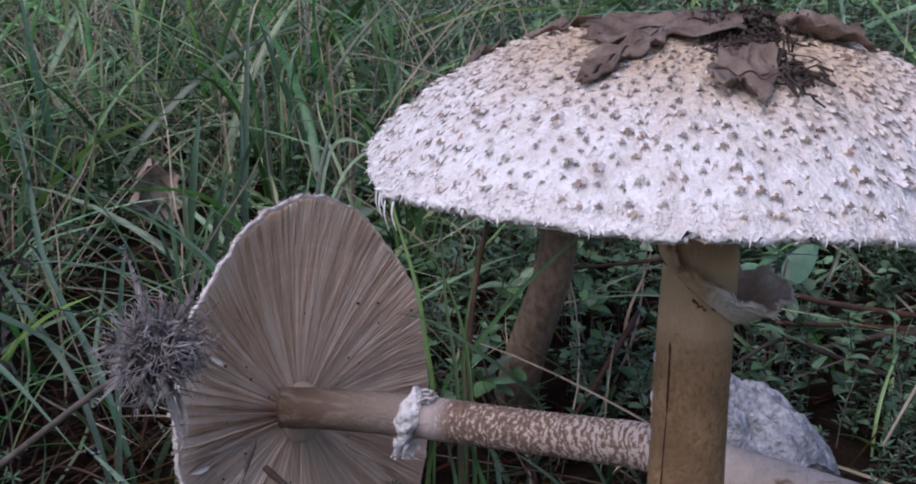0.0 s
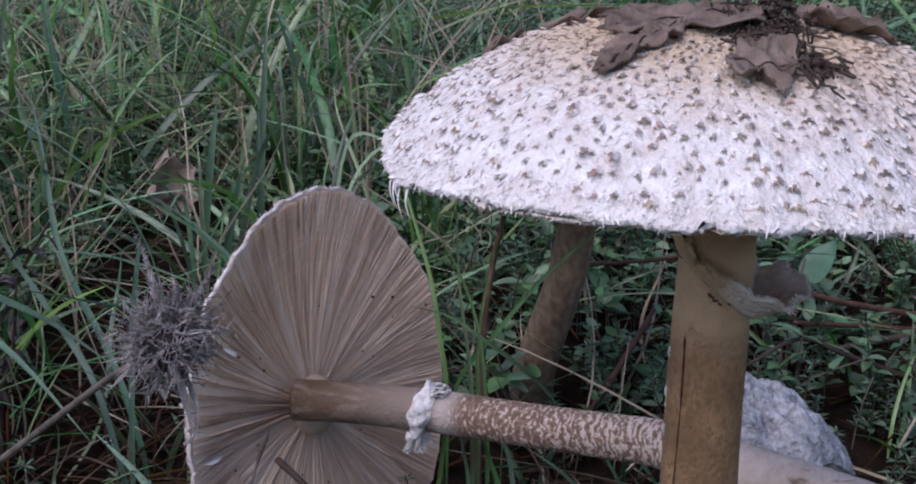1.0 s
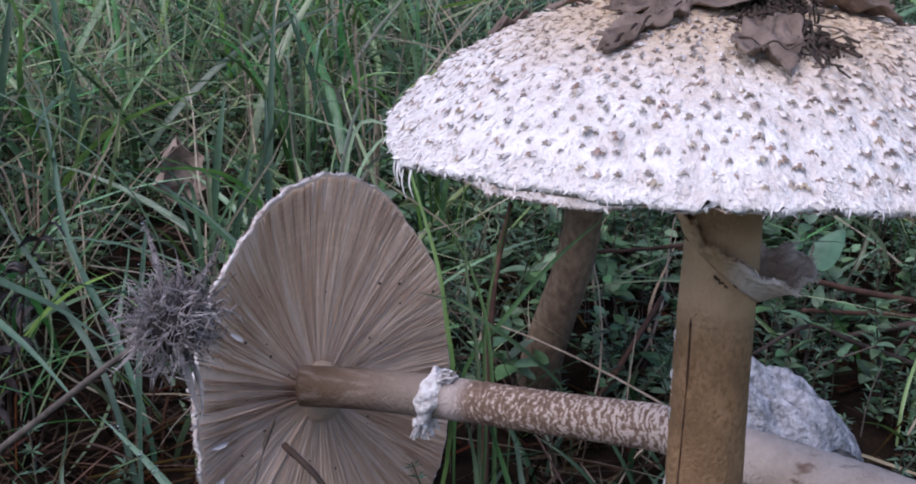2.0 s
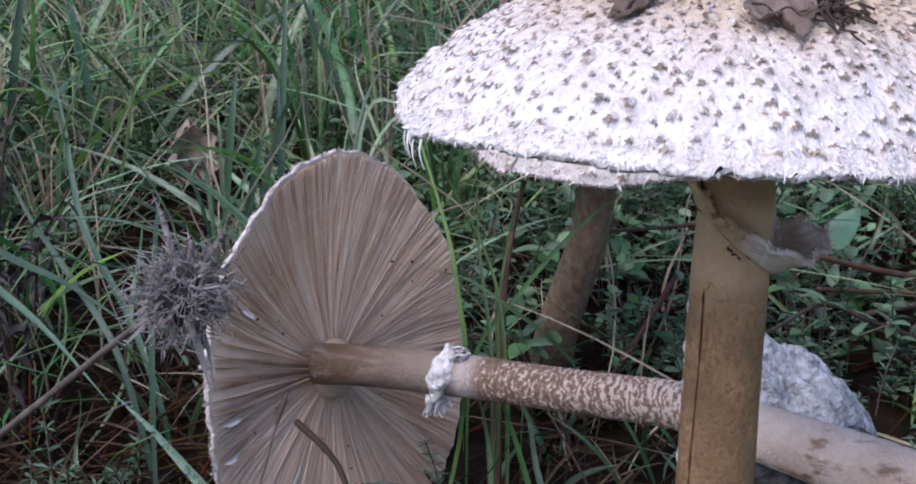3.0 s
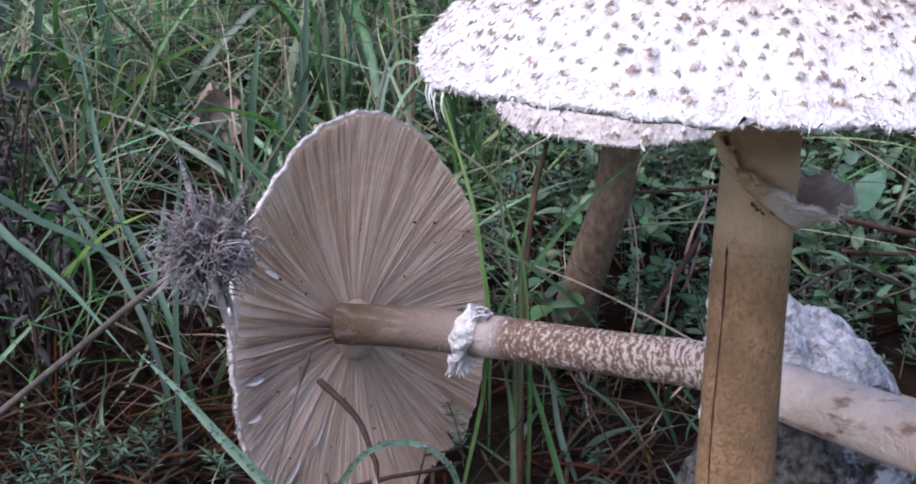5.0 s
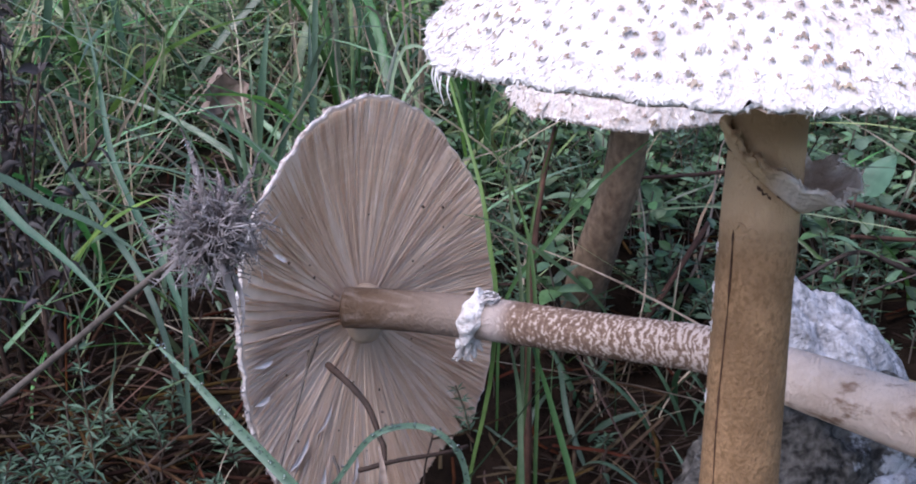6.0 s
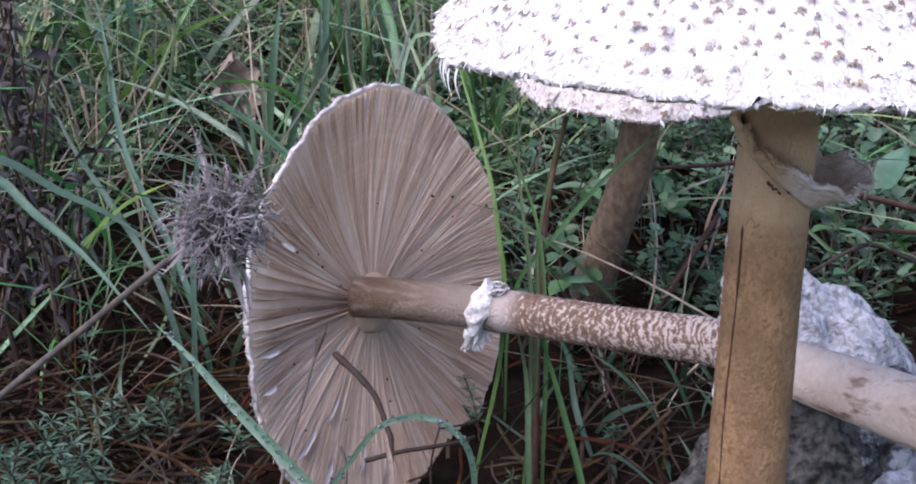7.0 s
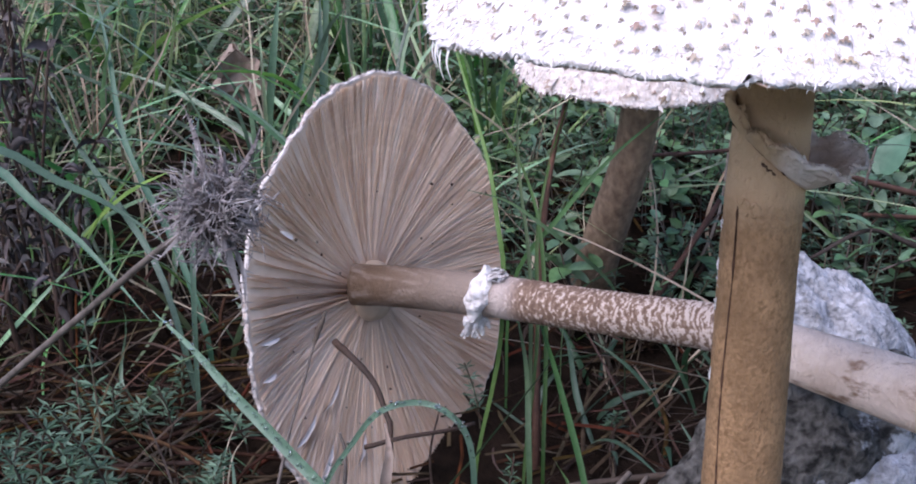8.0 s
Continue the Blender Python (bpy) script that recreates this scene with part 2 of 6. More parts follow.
def stem_pattern(n, ln, before):
    """Pale skin torn into wavy cross bands over the darker stem, as on snakeskin."""
    tc, sep = n.new("ShaderNodeTexCoord"), n.new("ShaderNodeSeparateXYZ")
    ln.new(tc.outputs["Object"], sep.inputs[0])
    z = sep.outputs[2]
    coarse, fine, cell = grain(n, ln, 95, 2), grain(n, ln, 420, 3), grain(n, ln, 250, 4, (1, 1, 1.7))
    shifted = maths(n, ln, "MULTIPLY_ADD", coarse, 0.016, maths(n, ln, "MULTIPLY_ADD", fine, 0.0026, z))
    wave = maths(n, ln, "SINE", maths(n, ln, "MULTIPLY", shifted, 1900.0))
    torn = maths(n, ln, "MULTIPLY_ADD", cell, 3.4, maths(n, ln, "MULTIPLY_ADD", wave, 0.34, -1.7))
    # the pale bands widen towards the foot until only pale skin is left
    mask = maths(n, ln, "MULTIPLY_ADD", z, -5.5, maths(n, ln, "MULTIPLY_ADD", grain(n, ln, 800, 3), 2.4, maths(n, ln, "ADD", torn, -2.1)))
    zigzag = mix_colour(n, ln, remap(n, ln, mask, -0.20, 0.30), (0.23, 0.15, 0.105), (0.58, 0.465, 0.395))
    zigzag = mix_colour(n, ln, remap(n, ln, mask, -0.75, -0.35), (0.16, 0.10, 0.07), zigzag)
    ln.new(mask, n["Bump"].inputs["Height"])
    blot = grain(n, ln, 110, 7, (1, 1, 0.5), 0.62)
    foot = mix_colour(n, ln, remap(n, ln, blot, 0.55, 0.68), before, (0.30, 0.185, 0.125))
    lower = mix_colour(n, ln, remap(n, ln, maths(n, ln, "MULTIPLY_ADD", coarse, 0.03, z), -0.205, -0.165), foot, zigzag)
    pale = mix_colour(n, ln, remap(n, ln, z, -0.084, -0.072), lower, (0.46, 0.38, 0.34))
    # darker towards the collar: brown skin with the cap's shade put into the colour
    upper = mix_colour(n, ln, remap(n, ln, z, -0.066, -0.008), (0.25, 0.195, 0.16), (0.125, 0.078, 0.047))
    upper = mix_colour(n, ln, remap(n, ln, grain(n, ln, 260, 5, (1, 1, 0.08)), 0.45, 0.80), upper, (0.27, 0.205, 0.165))
    return mix_colour(n, ln, remap(n, ln, z, -0.072, -0.066), pale, upper)


def stem_zones(n, ln, before):
    """Smooth paler skin above the tear, rough orange-brown grains and fibres beneath it."""
    tc, sep = n.new("ShaderNodeTexCoord"), n.new("ShaderNodeSeparateXYZ")
    ln.new(tc.outputs["Object"], sep.inputs[0])
    speck, blot = grain(n, ln, 560, 5, (1, 1, 0.8), 0.65), grain(n, ln, 75, 5, (1, 1, 0.6))
    rough = mix_colour(n, ln, remap(n, ln, speck, 0.34, 0.58), (0.22, 0.125, 0.058), before)
    rough = mix_colour(n, ln, remap(n, ln, blot, 0.54, 0.70), rough, (0.26, 0.155, 0.08))
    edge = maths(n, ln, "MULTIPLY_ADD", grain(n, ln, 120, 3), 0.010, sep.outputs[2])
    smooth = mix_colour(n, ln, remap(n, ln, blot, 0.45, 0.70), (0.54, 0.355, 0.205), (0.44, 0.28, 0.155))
    # above the ring: browner skin, with the cap's shade put into the colour
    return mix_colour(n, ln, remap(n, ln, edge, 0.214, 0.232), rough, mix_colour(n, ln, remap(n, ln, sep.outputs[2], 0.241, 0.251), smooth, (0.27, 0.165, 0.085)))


def veins(n, ln, before):
    """Fine lengthwise ribs of a blade and its paler midrib."""
    at, wv = n.new("ShaderNodeAttribute"), n.new("ShaderNodeMath")
    at.attribute_name = "across"
    wv.operation = "MULTIPLY"
    wv.inputs[1].default_value = 44.0
    si = n.new("ShaderNodeMath")
    si.operation = "SINE"
    ln.new(at.outputs["Fac"], wv.inputs[0])
    ln.new(wv.outputs[0], si.inputs[0])
    br = n.new("ShaderNodeBrightContrast")
    am = n.new("ShaderNodeMath")
    am.operation = "MULTIPLY"
    am.inputs[1].default_value = 0.022
    ln.new(si.outputs[0], am.inputs[0])
    ln.new(before, br.inputs[0])
    ln.new(am.outputs[0], br.inputs["Bright"])
    return br.outputs[0]


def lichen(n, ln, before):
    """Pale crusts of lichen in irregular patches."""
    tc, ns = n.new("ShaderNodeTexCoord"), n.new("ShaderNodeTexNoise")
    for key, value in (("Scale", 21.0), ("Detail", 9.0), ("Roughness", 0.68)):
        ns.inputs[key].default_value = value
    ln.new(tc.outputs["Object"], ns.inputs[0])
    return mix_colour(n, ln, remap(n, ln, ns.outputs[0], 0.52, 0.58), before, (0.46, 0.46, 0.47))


recolour(M["darkstone"], lichen)
for key in ("grass", "heroblade", "palegrass", "lightgrass", "straw", "deadstalk", "sideblade"):
    recolour(M[key], veins)
recolour(M["stem"], stem_zones)
M["snakestem"] = recolour(material("snakeskin_stem", (0.78, 0.62, 0.51), (0.60, 0.45, 0.35), 60, 0.75, 0.6, 300), stem_pattern)

# ---- building helpers ----
RNG = np.random.default_rng(7)


def mesh_object(name, verts, faces, mat, parent=None, label="", smooth=True, across=False):
    me = bpy.data.meshes.new(name)
    me.from_pydata([tuple(v) for v in verts], [], [tuple(f) for f in faces])
    if smooth:
        me.polygons.foreach_set("use_smooth", [True] * len(me.polygons))
    if mat:
        me.materials.append(mat)
    me.update()
    if across:
        at = me.attributes.new("across", "FLOAT", "POINT")
        at.data.foreach_set("value", np.tile([0.0, 0.5, 1.0], len(verts) // 3))
    ob = new(name, me)
    if parent is not None:
        ob.parent = parent
    if label:
        ob["label"] = label
    return ob


def thing(name, m, label, category, group="", kind=""):
    ob = new(name)
    ob.empty_display_size = 0.01
    ob.matrix_world = m
    return tagged(ob, label, category, group, kind)


class Soup:
    """Vertices and faces of many small pieces, gathered into one mesh."""

    def __init__(self):
        self.v, self.f, self.n = [], [], 0

    def add(self, v, f):
        v = np.asarray(v, float).reshape(-1, 3)
        self.v.append(v)
        self.f += [tuple(int(i) + self.n for i in q) for q in f]
        self.n += len(v)
        return self

    def batch(self, v, f):
        """v: copies x vertices x 3; f: faces of one copy."""
        v = np.asarray(v, float)
        k, c = v.shape[1], len(v)
        self.v.append(v.reshape(-1, 3))
        for q in f:
            rows = np.asarray(q)[None] + (np.arange(c) * k)[:, None] + self.n
            self.f += list(map(tuple, rows.tolist()))
        self.n += c * k
        return self

    def build(self, name, mat, parent=None, label="", smooth=True, across=False):
        return mesh_object(name, np.concatenate(self.v), self.f, mat, parent, label, smooth, across)


def unit(a):
    a = np.asarray(a, float)
    return a / np.maximum(np.linalg.norm(a, axis=-1, keepdims=True), 1e-9)


def spline(points, n):
    """Catmull-Rom curve through the points."""
    p = np.asarray(points, float)
    p = np.vstack([2 * p[0] - p[1], p, 2 * p[-1] - p[-2]])
    out = []
    for s in np.linspace(0, len(p) - 3 - 1e-6, n):
        i = int(s)
        t = s - i
        a, b, c, d = p[i:i + 4]
        out.append(0.5 * (2 * b + (c - a) * t + (2 * a - 5 * b + 4 * c - d) * t * t + (3 * b - a - 3 * c + d) * t ** 3))
    return np.array(out)


def tube(points, radii, sides=8, wobble=0.0, cap=True):
    p = np.asarray(points, float)
    n = len(p)
    r = np.broadcast_to(np.asarray(radii, float), (n,))
    tang = unit(np.gradient(p, axis=0))
    ref = np.array([0.13, 0.21, 0.97]) if abs(tang[0][2]) < 0.8 else np.array([0.97, 0.2, 0.1])
    a = unit(np.cross(tang, ref))
    b = np.cross(tang, a)
    ang = np.arange(sides) * 2 * np.pi / sides
    rr = r[:, None] * (1 + wobble * RNG.normal(size=(n, sides)))
    v = p[:, None] + rr[..., None] * (np.cos(ang)[None, :, None] * a[:, None] + np.sin(ang)[None, :, None] * b[:, None])
    f = [(i * sides + j, i * sides + (j + 1) % sides, (i + 1) * sides + (j + 1) % sides, (i + 1) * sides + j) for i in range(n - 1) for j in range(sides)]
    if cap:
        f += [tuple(range(sides - 1, -1, -1)), tuple(range((n - 1) * sides, n * sides))]
    return v.reshape(-1, 3), f


def ribbon(points, widths, side, fold=0.25, face=None):
    """A folded blade along the points: left edge, sunken midrib, right edge."""
    p = np.asarray(points, float)
    w = np.broadcast_to(np.asarray(widths, float), (len(p),))[:, None]
    tang = unit(np.gradient(p, axis=0))
    if face is not None:
        side = np.array([0.0, 0.0, 1.0])
    s = np.asarray(side, float) - tang * (tang @ np.asarray(side, float))[:, None]
    s = unit(s) if face is None else unit(np.cross(tang, face))
    nrm = np.cross(s, tang)
    v = np.stack([p - s * w / 2, p - nrm * w * fold, p + s * w / 2], 1).reshape(-1, 3)
    f = [(i * 3 + k, i * 3 + k + 1, i * 3 + k + 4, i * 3 + k + 3) for i in range(len(p) - 1) for k in (0, 1)]
    return v, f


def blade_free(p):
    """Which blades keep clear of the fallen cap's gills, of the caps and of the stems."""
    rel = p - np.array([-0.0730, 0.5855, 0.0875])
    n = unit(np.array([0.8614, -0.4834, 0.1535]))
    ahead = rel @ n
    off = np.linalg.norm(rel - ahead[..., None] * n, axis=-1)
    gills = (ahead > -0.03) & (ahead < 0.25) & (off < 0.112 - 0.15 * np.clip(ahead, 0, 1))
    caps = (np.hypot(p[..., 0] - 0.0765, p[..., 1] - 0.3825) < 0.115) & (p[..., 2] > 0.2)
    rear = (np.hypot(p[..., 0] - 0.06, p[..., 1] - 0.69) < 0.078) & (p[..., 2] > 0.165)
    seen = (np.abs(p[..., 0]) < 0.06 + 0.42 * p[..., 1]) & (p[..., 1] > 0.0) & (p[..., 1] < 0.50)
    return ~(gills | caps | rear | (seen & (p[..., 2] > np.where(p[..., 1] > 0.42, 0.055, 0.03)))).any(1)


def grass_batch(soup, base, az, lean, droop, length, width, n=8, twist=None, taper=1.0):
    """Many blades at once; each rises from base, leans along az and droops towards its tip."""
    c = len(base)
    s = np.linspace(0, 1, n + 1)[None]
    L, le, dr = length[:, None], lean[:, None], droop[:, None]
    along = L * (le * s + dr * s * s)
    up = L * (s * np.sqrt(np.maximum(1 - le * le, 0.05)) - 0.55 * dr * s ** 2.2)
    h = np.stack([np.cos(az), np.sin(az), 0 * az], -1)[:, None]
    bend = (RNG.normal(size=c)[:, None] * 0.16 * s * s + RNG.normal(size=c)[:, None] * 0.05 * np.sin(5 * s)) * L
    side0 = np.stack([-np.sin(az), np.cos(az), 0 * az], -1)[:, None]
    p = base[:, None] + h * along[..., None] + np.array([0, 0, 1.0]) * up[..., None] + side0 * bend[..., None]
    free = blade_free(p)
    p, side0, s, width, twist = p[free], side0[free], s, width[free], None if twist is None else twist[free]
    c = len(p)
    tang = unit(np.gradient(p, axis=1))
    tw = (RNG.uniform(-0.9, 0.9, c) if twist is None else twist)[:, None, None] * (0.4 + s[..., None])
    nrm = np.cross(side0, tang)
    side = unit(side0 * np.cos(tw) + nrm * np.sin(tw))
    nrm = np.cross(side, tang)
    w = (width[:, None] * np.minimum(1, 0.55 + 2.5 * s) * np.maximum(1 - s ** 2.6, 0.03) ** taper)[..., None]
    v = np.stack([p - side * w / 2, p - nrm * w * 0.18, p + side * w / 2], 2).reshape(c, -1, 3)
    f = [(i * 3 + k, i * 3 + k + 1, i * 3 + k + 4, i * 3 + k + 3) for i in range(n) for k in (0, 1)]
    soup.batch(v, f)


OVAL = (np.array([(0, 0, 0), (0.28, 0.42, 0.06), (0.28, 0, -0.03), (0.28, -0.42, 0.06), (0.65, 0.42, 0.04), (0.65, 0, -0.06), (0.65, -0.42, 0.04), (1, 0, -0.12)], float),
        [(0, 2, 1), (0, 3, 2), (1, 2, 5, 4), (2, 3, 6, 5), (4, 5, 7), (5, 6, 7)])
LANCE = (np.array([(0, 0, 0), (0.45, 0.5, 0.05), (0.45, 0, -0.06), (0.45, -0.5, 0.05), (1, 0, -0.08)], float), [(0, 2, 1), (0, 3, 2), (1, 2, 4), (2, 3, 4)])


def leaf_batch(soup, origin, way, normal, length, width, template):
    t, f = template
    x = unit(way)
    y = unit(np.cross(normal, x))
    z = np.cross(x, y)
    v = origin[:, None] + x[:, None] * (t[None, :, :1] * length[:, None, None]) + y[:, None] * (t[None, :, 1:2] * width[:, None, None]) + z[:, None] * (t[None, :, 2:] * length[:, None, None])
    soup.batch(v, f)


def ground_height(x, y):
    x, y = np.asarray(x, float), np.asarray(y, float)
    s = np.clip((y - 0.38) / 0.95, 0, 1)
    h = 0.135 * (s * s * (3 - 2 * s)) - 0.030
    near = np.exp(-((x + 0.02) ** 2 + (y - 0.7) ** 2) / 0.8)
    return h + near * (0.006 * np.sin(23 * x + 5 * y) * np.cos(19 * y - 4 * x) + 0.004 * np.sin(51 * x - 33 * y)) + 0.02 * np.sin(1.7 * x + 0.6) * np.sin(1.3 * y) * np.clip((y - 1.5) / 3, 0, 1)

# ---- ground ----


def build_ground():
    near = np.arange(-0.9, 0.9001, 0.02)
    xs = np.concatenate([-np.geomspace(150, 1.0, 26), near, np.geomspace(1.0, 150, 26)])
    ys = np.concatenate([-np.geomspace(150, 0.4, 24), np.arange(-0.3, 2.2, 0.02), np.geomspace(2.3, 250, 30)])
    X, Y = np.meshgrid(xs, ys)
    Z = ground_height(X, Y)
    nx, ny = len(xs), len(ys)
    f = [(j * nx + i, j * nx + i + 1, (j + 1) * nx + i + 1, (j + 1) * nx + i) for j in range(ny - 1) for i in range(nx - 1)]
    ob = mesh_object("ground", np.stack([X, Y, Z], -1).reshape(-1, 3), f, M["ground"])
    tagged(ob, "dark brown forest soil strewn with needles and litter", "ground", kind="structure")


build_ground()

# ---- mushrooms ----


def revolve(radius, height, nr, na):
    """Sheet over rings s in 0..1 and angles; radius(s, a) and height(s, a) are arrays."""
    s, a = np.linspace(0, 1, nr)[:, None], (np.arange(na) * 2 * np.pi / na)[None]
    r, z = radius(s, a), height(s, a)
    v = np.stack([r * np.cos(a), r * np.sin(a), z + 0 * a], -1).reshape(-1, 3)
    f = [(i * na + j, i * na + (j + 1) % na, (i + 1) * na + (j + 1) % na, (i + 1) * na + j) for i in range(nr - 1) for j in range(na)]
    return v, f


class CapShape:
    """Top surface of a parasol cap, around its own axis, z = 0 at the margin."""

    def __init__(self, R, H, power, seed, lift=lambda a: 0 * a, wave=0.02, skew=(0, 0, 0, 0), notch=0.0):
        self.skew, self.notch = skew, notch
        self.R, self.H, self.power, self.lift, self.wave = R, H, power, lift, wave
        self.ph = np.random.default_rng(seed).uniform(0, 6.28, 6)

    def edge(self, a):
        p = self.ph
        k = self.skew
        return self.R * (1 + k[0] * np.cos(a) + k[1] * np.sin(a) + k[2] * np.cos(2 * a) + k[3] * np.sin(2 * a) - self.notch * np.exp(-((a % (2 * np.pi) - radians(261)) / 0.022) ** 2) + self.wave * (0.45 * np.sin(2 * a + p[0]) + 0.3 * np.sin(5 * a + p[1]) + 0.22 * np.sin(13 * a + p[2]) + 0.2 * np.sin(29 * a + p[3]) + 0.15 * np.sin(47 * a + p[4])))

    def z(self, s, a):
        p = self.ph
        rough = 0.0004 * np.sin(37 * a + 40 * s + p[4]) * np.sin(29 * s + 9 * a + p[5]) * np.clip(s * 3, 0, 1)
        umbo = 0.003 * np.exp(-(s / 0.16) ** 2)
        return self.H * (1 - np.abs(s) ** self.power) + umbo + self.lift(a) * s ** 2 + rough + 0.0009 * s ** 4 * np.sin(7 * a + p[2])

    def point(self, s, a):
        r = self.edge(a) * s
        return np.stack([r * np.cos(a), r * np.sin(a), self.z(s, a)], -1)

    def frame_at(self, s, a):
        """Point, outward-down way and normal."""
        e = 0.01
        p = self.point(s, a)
        d = unit(self.point(s + e, a) - p)
        t = unit(self.point(s, a + e) - p)
        return p, d, unit(np.cross(d, t))


FLAKE_W, FLAKE_UNIT = 7, 0.005


def flake_shape(tips, hook):
    """A fleshy white fold that ends in a ragged brown tongue standing off the cap: root at x = 0, free tips near x = 1."""
    out = []
    for k, u in enumerate((0.0, 0.34, 0.60, 0.80, 1.0)):
        for j in range(FLAKE_W):
            q = -1 + 2 * j / (FLAKE_W - 1)
            half = (0.14, 0.27, 0.38, 0.42, 0.44)[k]
            reach = u * (1 + (tips[j] - 1) * u ** 4)
            rise = 0.24 * math.sin(min(u * 2.6, 2.5)) * (1 - 0.7 * q * q) + hook * u ** 3 + 0.05 * (tips[j] - 0.9) * (k == 4)
            out.append((reach, q * half, rise if k else -0.06))
    return np.array(out)


FLAKE = [flake_shape((1.15, 0.80, 1.02, 0.76, 0.98, 0.82, 1.22), 0.08), flake_shape((0.70, 0.98, 0.80, 1.24, 0.78, 1.04, 0.66), 0.02), flake_shape((0.66, 0.84, 0.72, 0.96, 0.80, 1.22, 0.94), 0.12)]
FLAKE_F = [(i * FLAKE_W + j, i * FLAKE_W + j + 1, (i + 1) * FLAKE_W + j + 1, (i + 1) * FLAKE_W + j) for i in range(4) for j in range(FLAKE_W - 1)]
FLAKE_M = [0] * (2 * (FLAKE_W - 1)) + [0, 0, 1, 1, 0, 0] + [1] * (FLAKE_W - 1)


GILL_N = 11
GILL_F = [(i, i + 1, i + GILL_N + 1, i + GILL_N) for i in range(GILL_N - 1)]


def gill_shape(rng, short, drop=0.0):
    """One lamella along x from 0 to 1, hanging below the bed, with rippled edges; drop: how much deeper it hangs."""
    s = np.linspace(0, 1, GILL_N)
    sway = 0.0016 * rng.normal() * s ** 2 + 0.0007 * np.sin(rng.uniform(5, 13) * s + rng.uniform(0, 6.28)) * s
    z = -0.0015 + 0.010 * (1 - s ** 2)
    deep = 0.0012 * np.sin(np.pi * np.clip(0.12 + 0.70 * s, 0, 1)) * (0.45 + 0.75 * s) * (1 + 0.22 * np.sin(rng.uniform(8, 19) * s + rng.uniform(0, 6.28))) * (np.clip(2.2 * s - rng.uniform(0.3, 0.9), 0.02, 1) if short else 1) + 0.0001
    low = 0.0005 * rng.normal() + 0.0004 * np.sin(rng.uniform(6, 15) * s + rng.uniform(0, 6.28)) * s
    return np.concatenate([np.stack([s, sway, z], -1), np.stack([s, sway + low, z - deep - drop * np.sin(np.pi * s) ** 0.7], -1)])


def flake_places(cap, rng, near, far, s0=0.12, s1=0.97):
    out, s = [], s0
    row = 0
    while s < s1:
        step = near + (far - near) * s ** 1.5
        count = max(6, int(2 * np.pi * cap.R * s / step))
        off = rng.uniform(0, 6.28)
        for k in range(count):
            a = off + 2 * np.pi * (k + 0.5 * (row % 2)) / count
            out.append((s + rng.normal() * 0.15 * step / cap.R, a + rng.normal() * 0.16 * step / (cap.R * s), step))
        s += 0.8 * step / cap.R
        row += 1
    return np.array(out)


RINGS, ROUND = 100, 420


def gap_at(a):
    """How far the gills have parted at an angle: one sector where they gape."""
    return np.exp(-((((np.asarray(a) + np.pi) % (2 * np.pi) - np.pi) - radians(20)) / 0.24) ** 4)



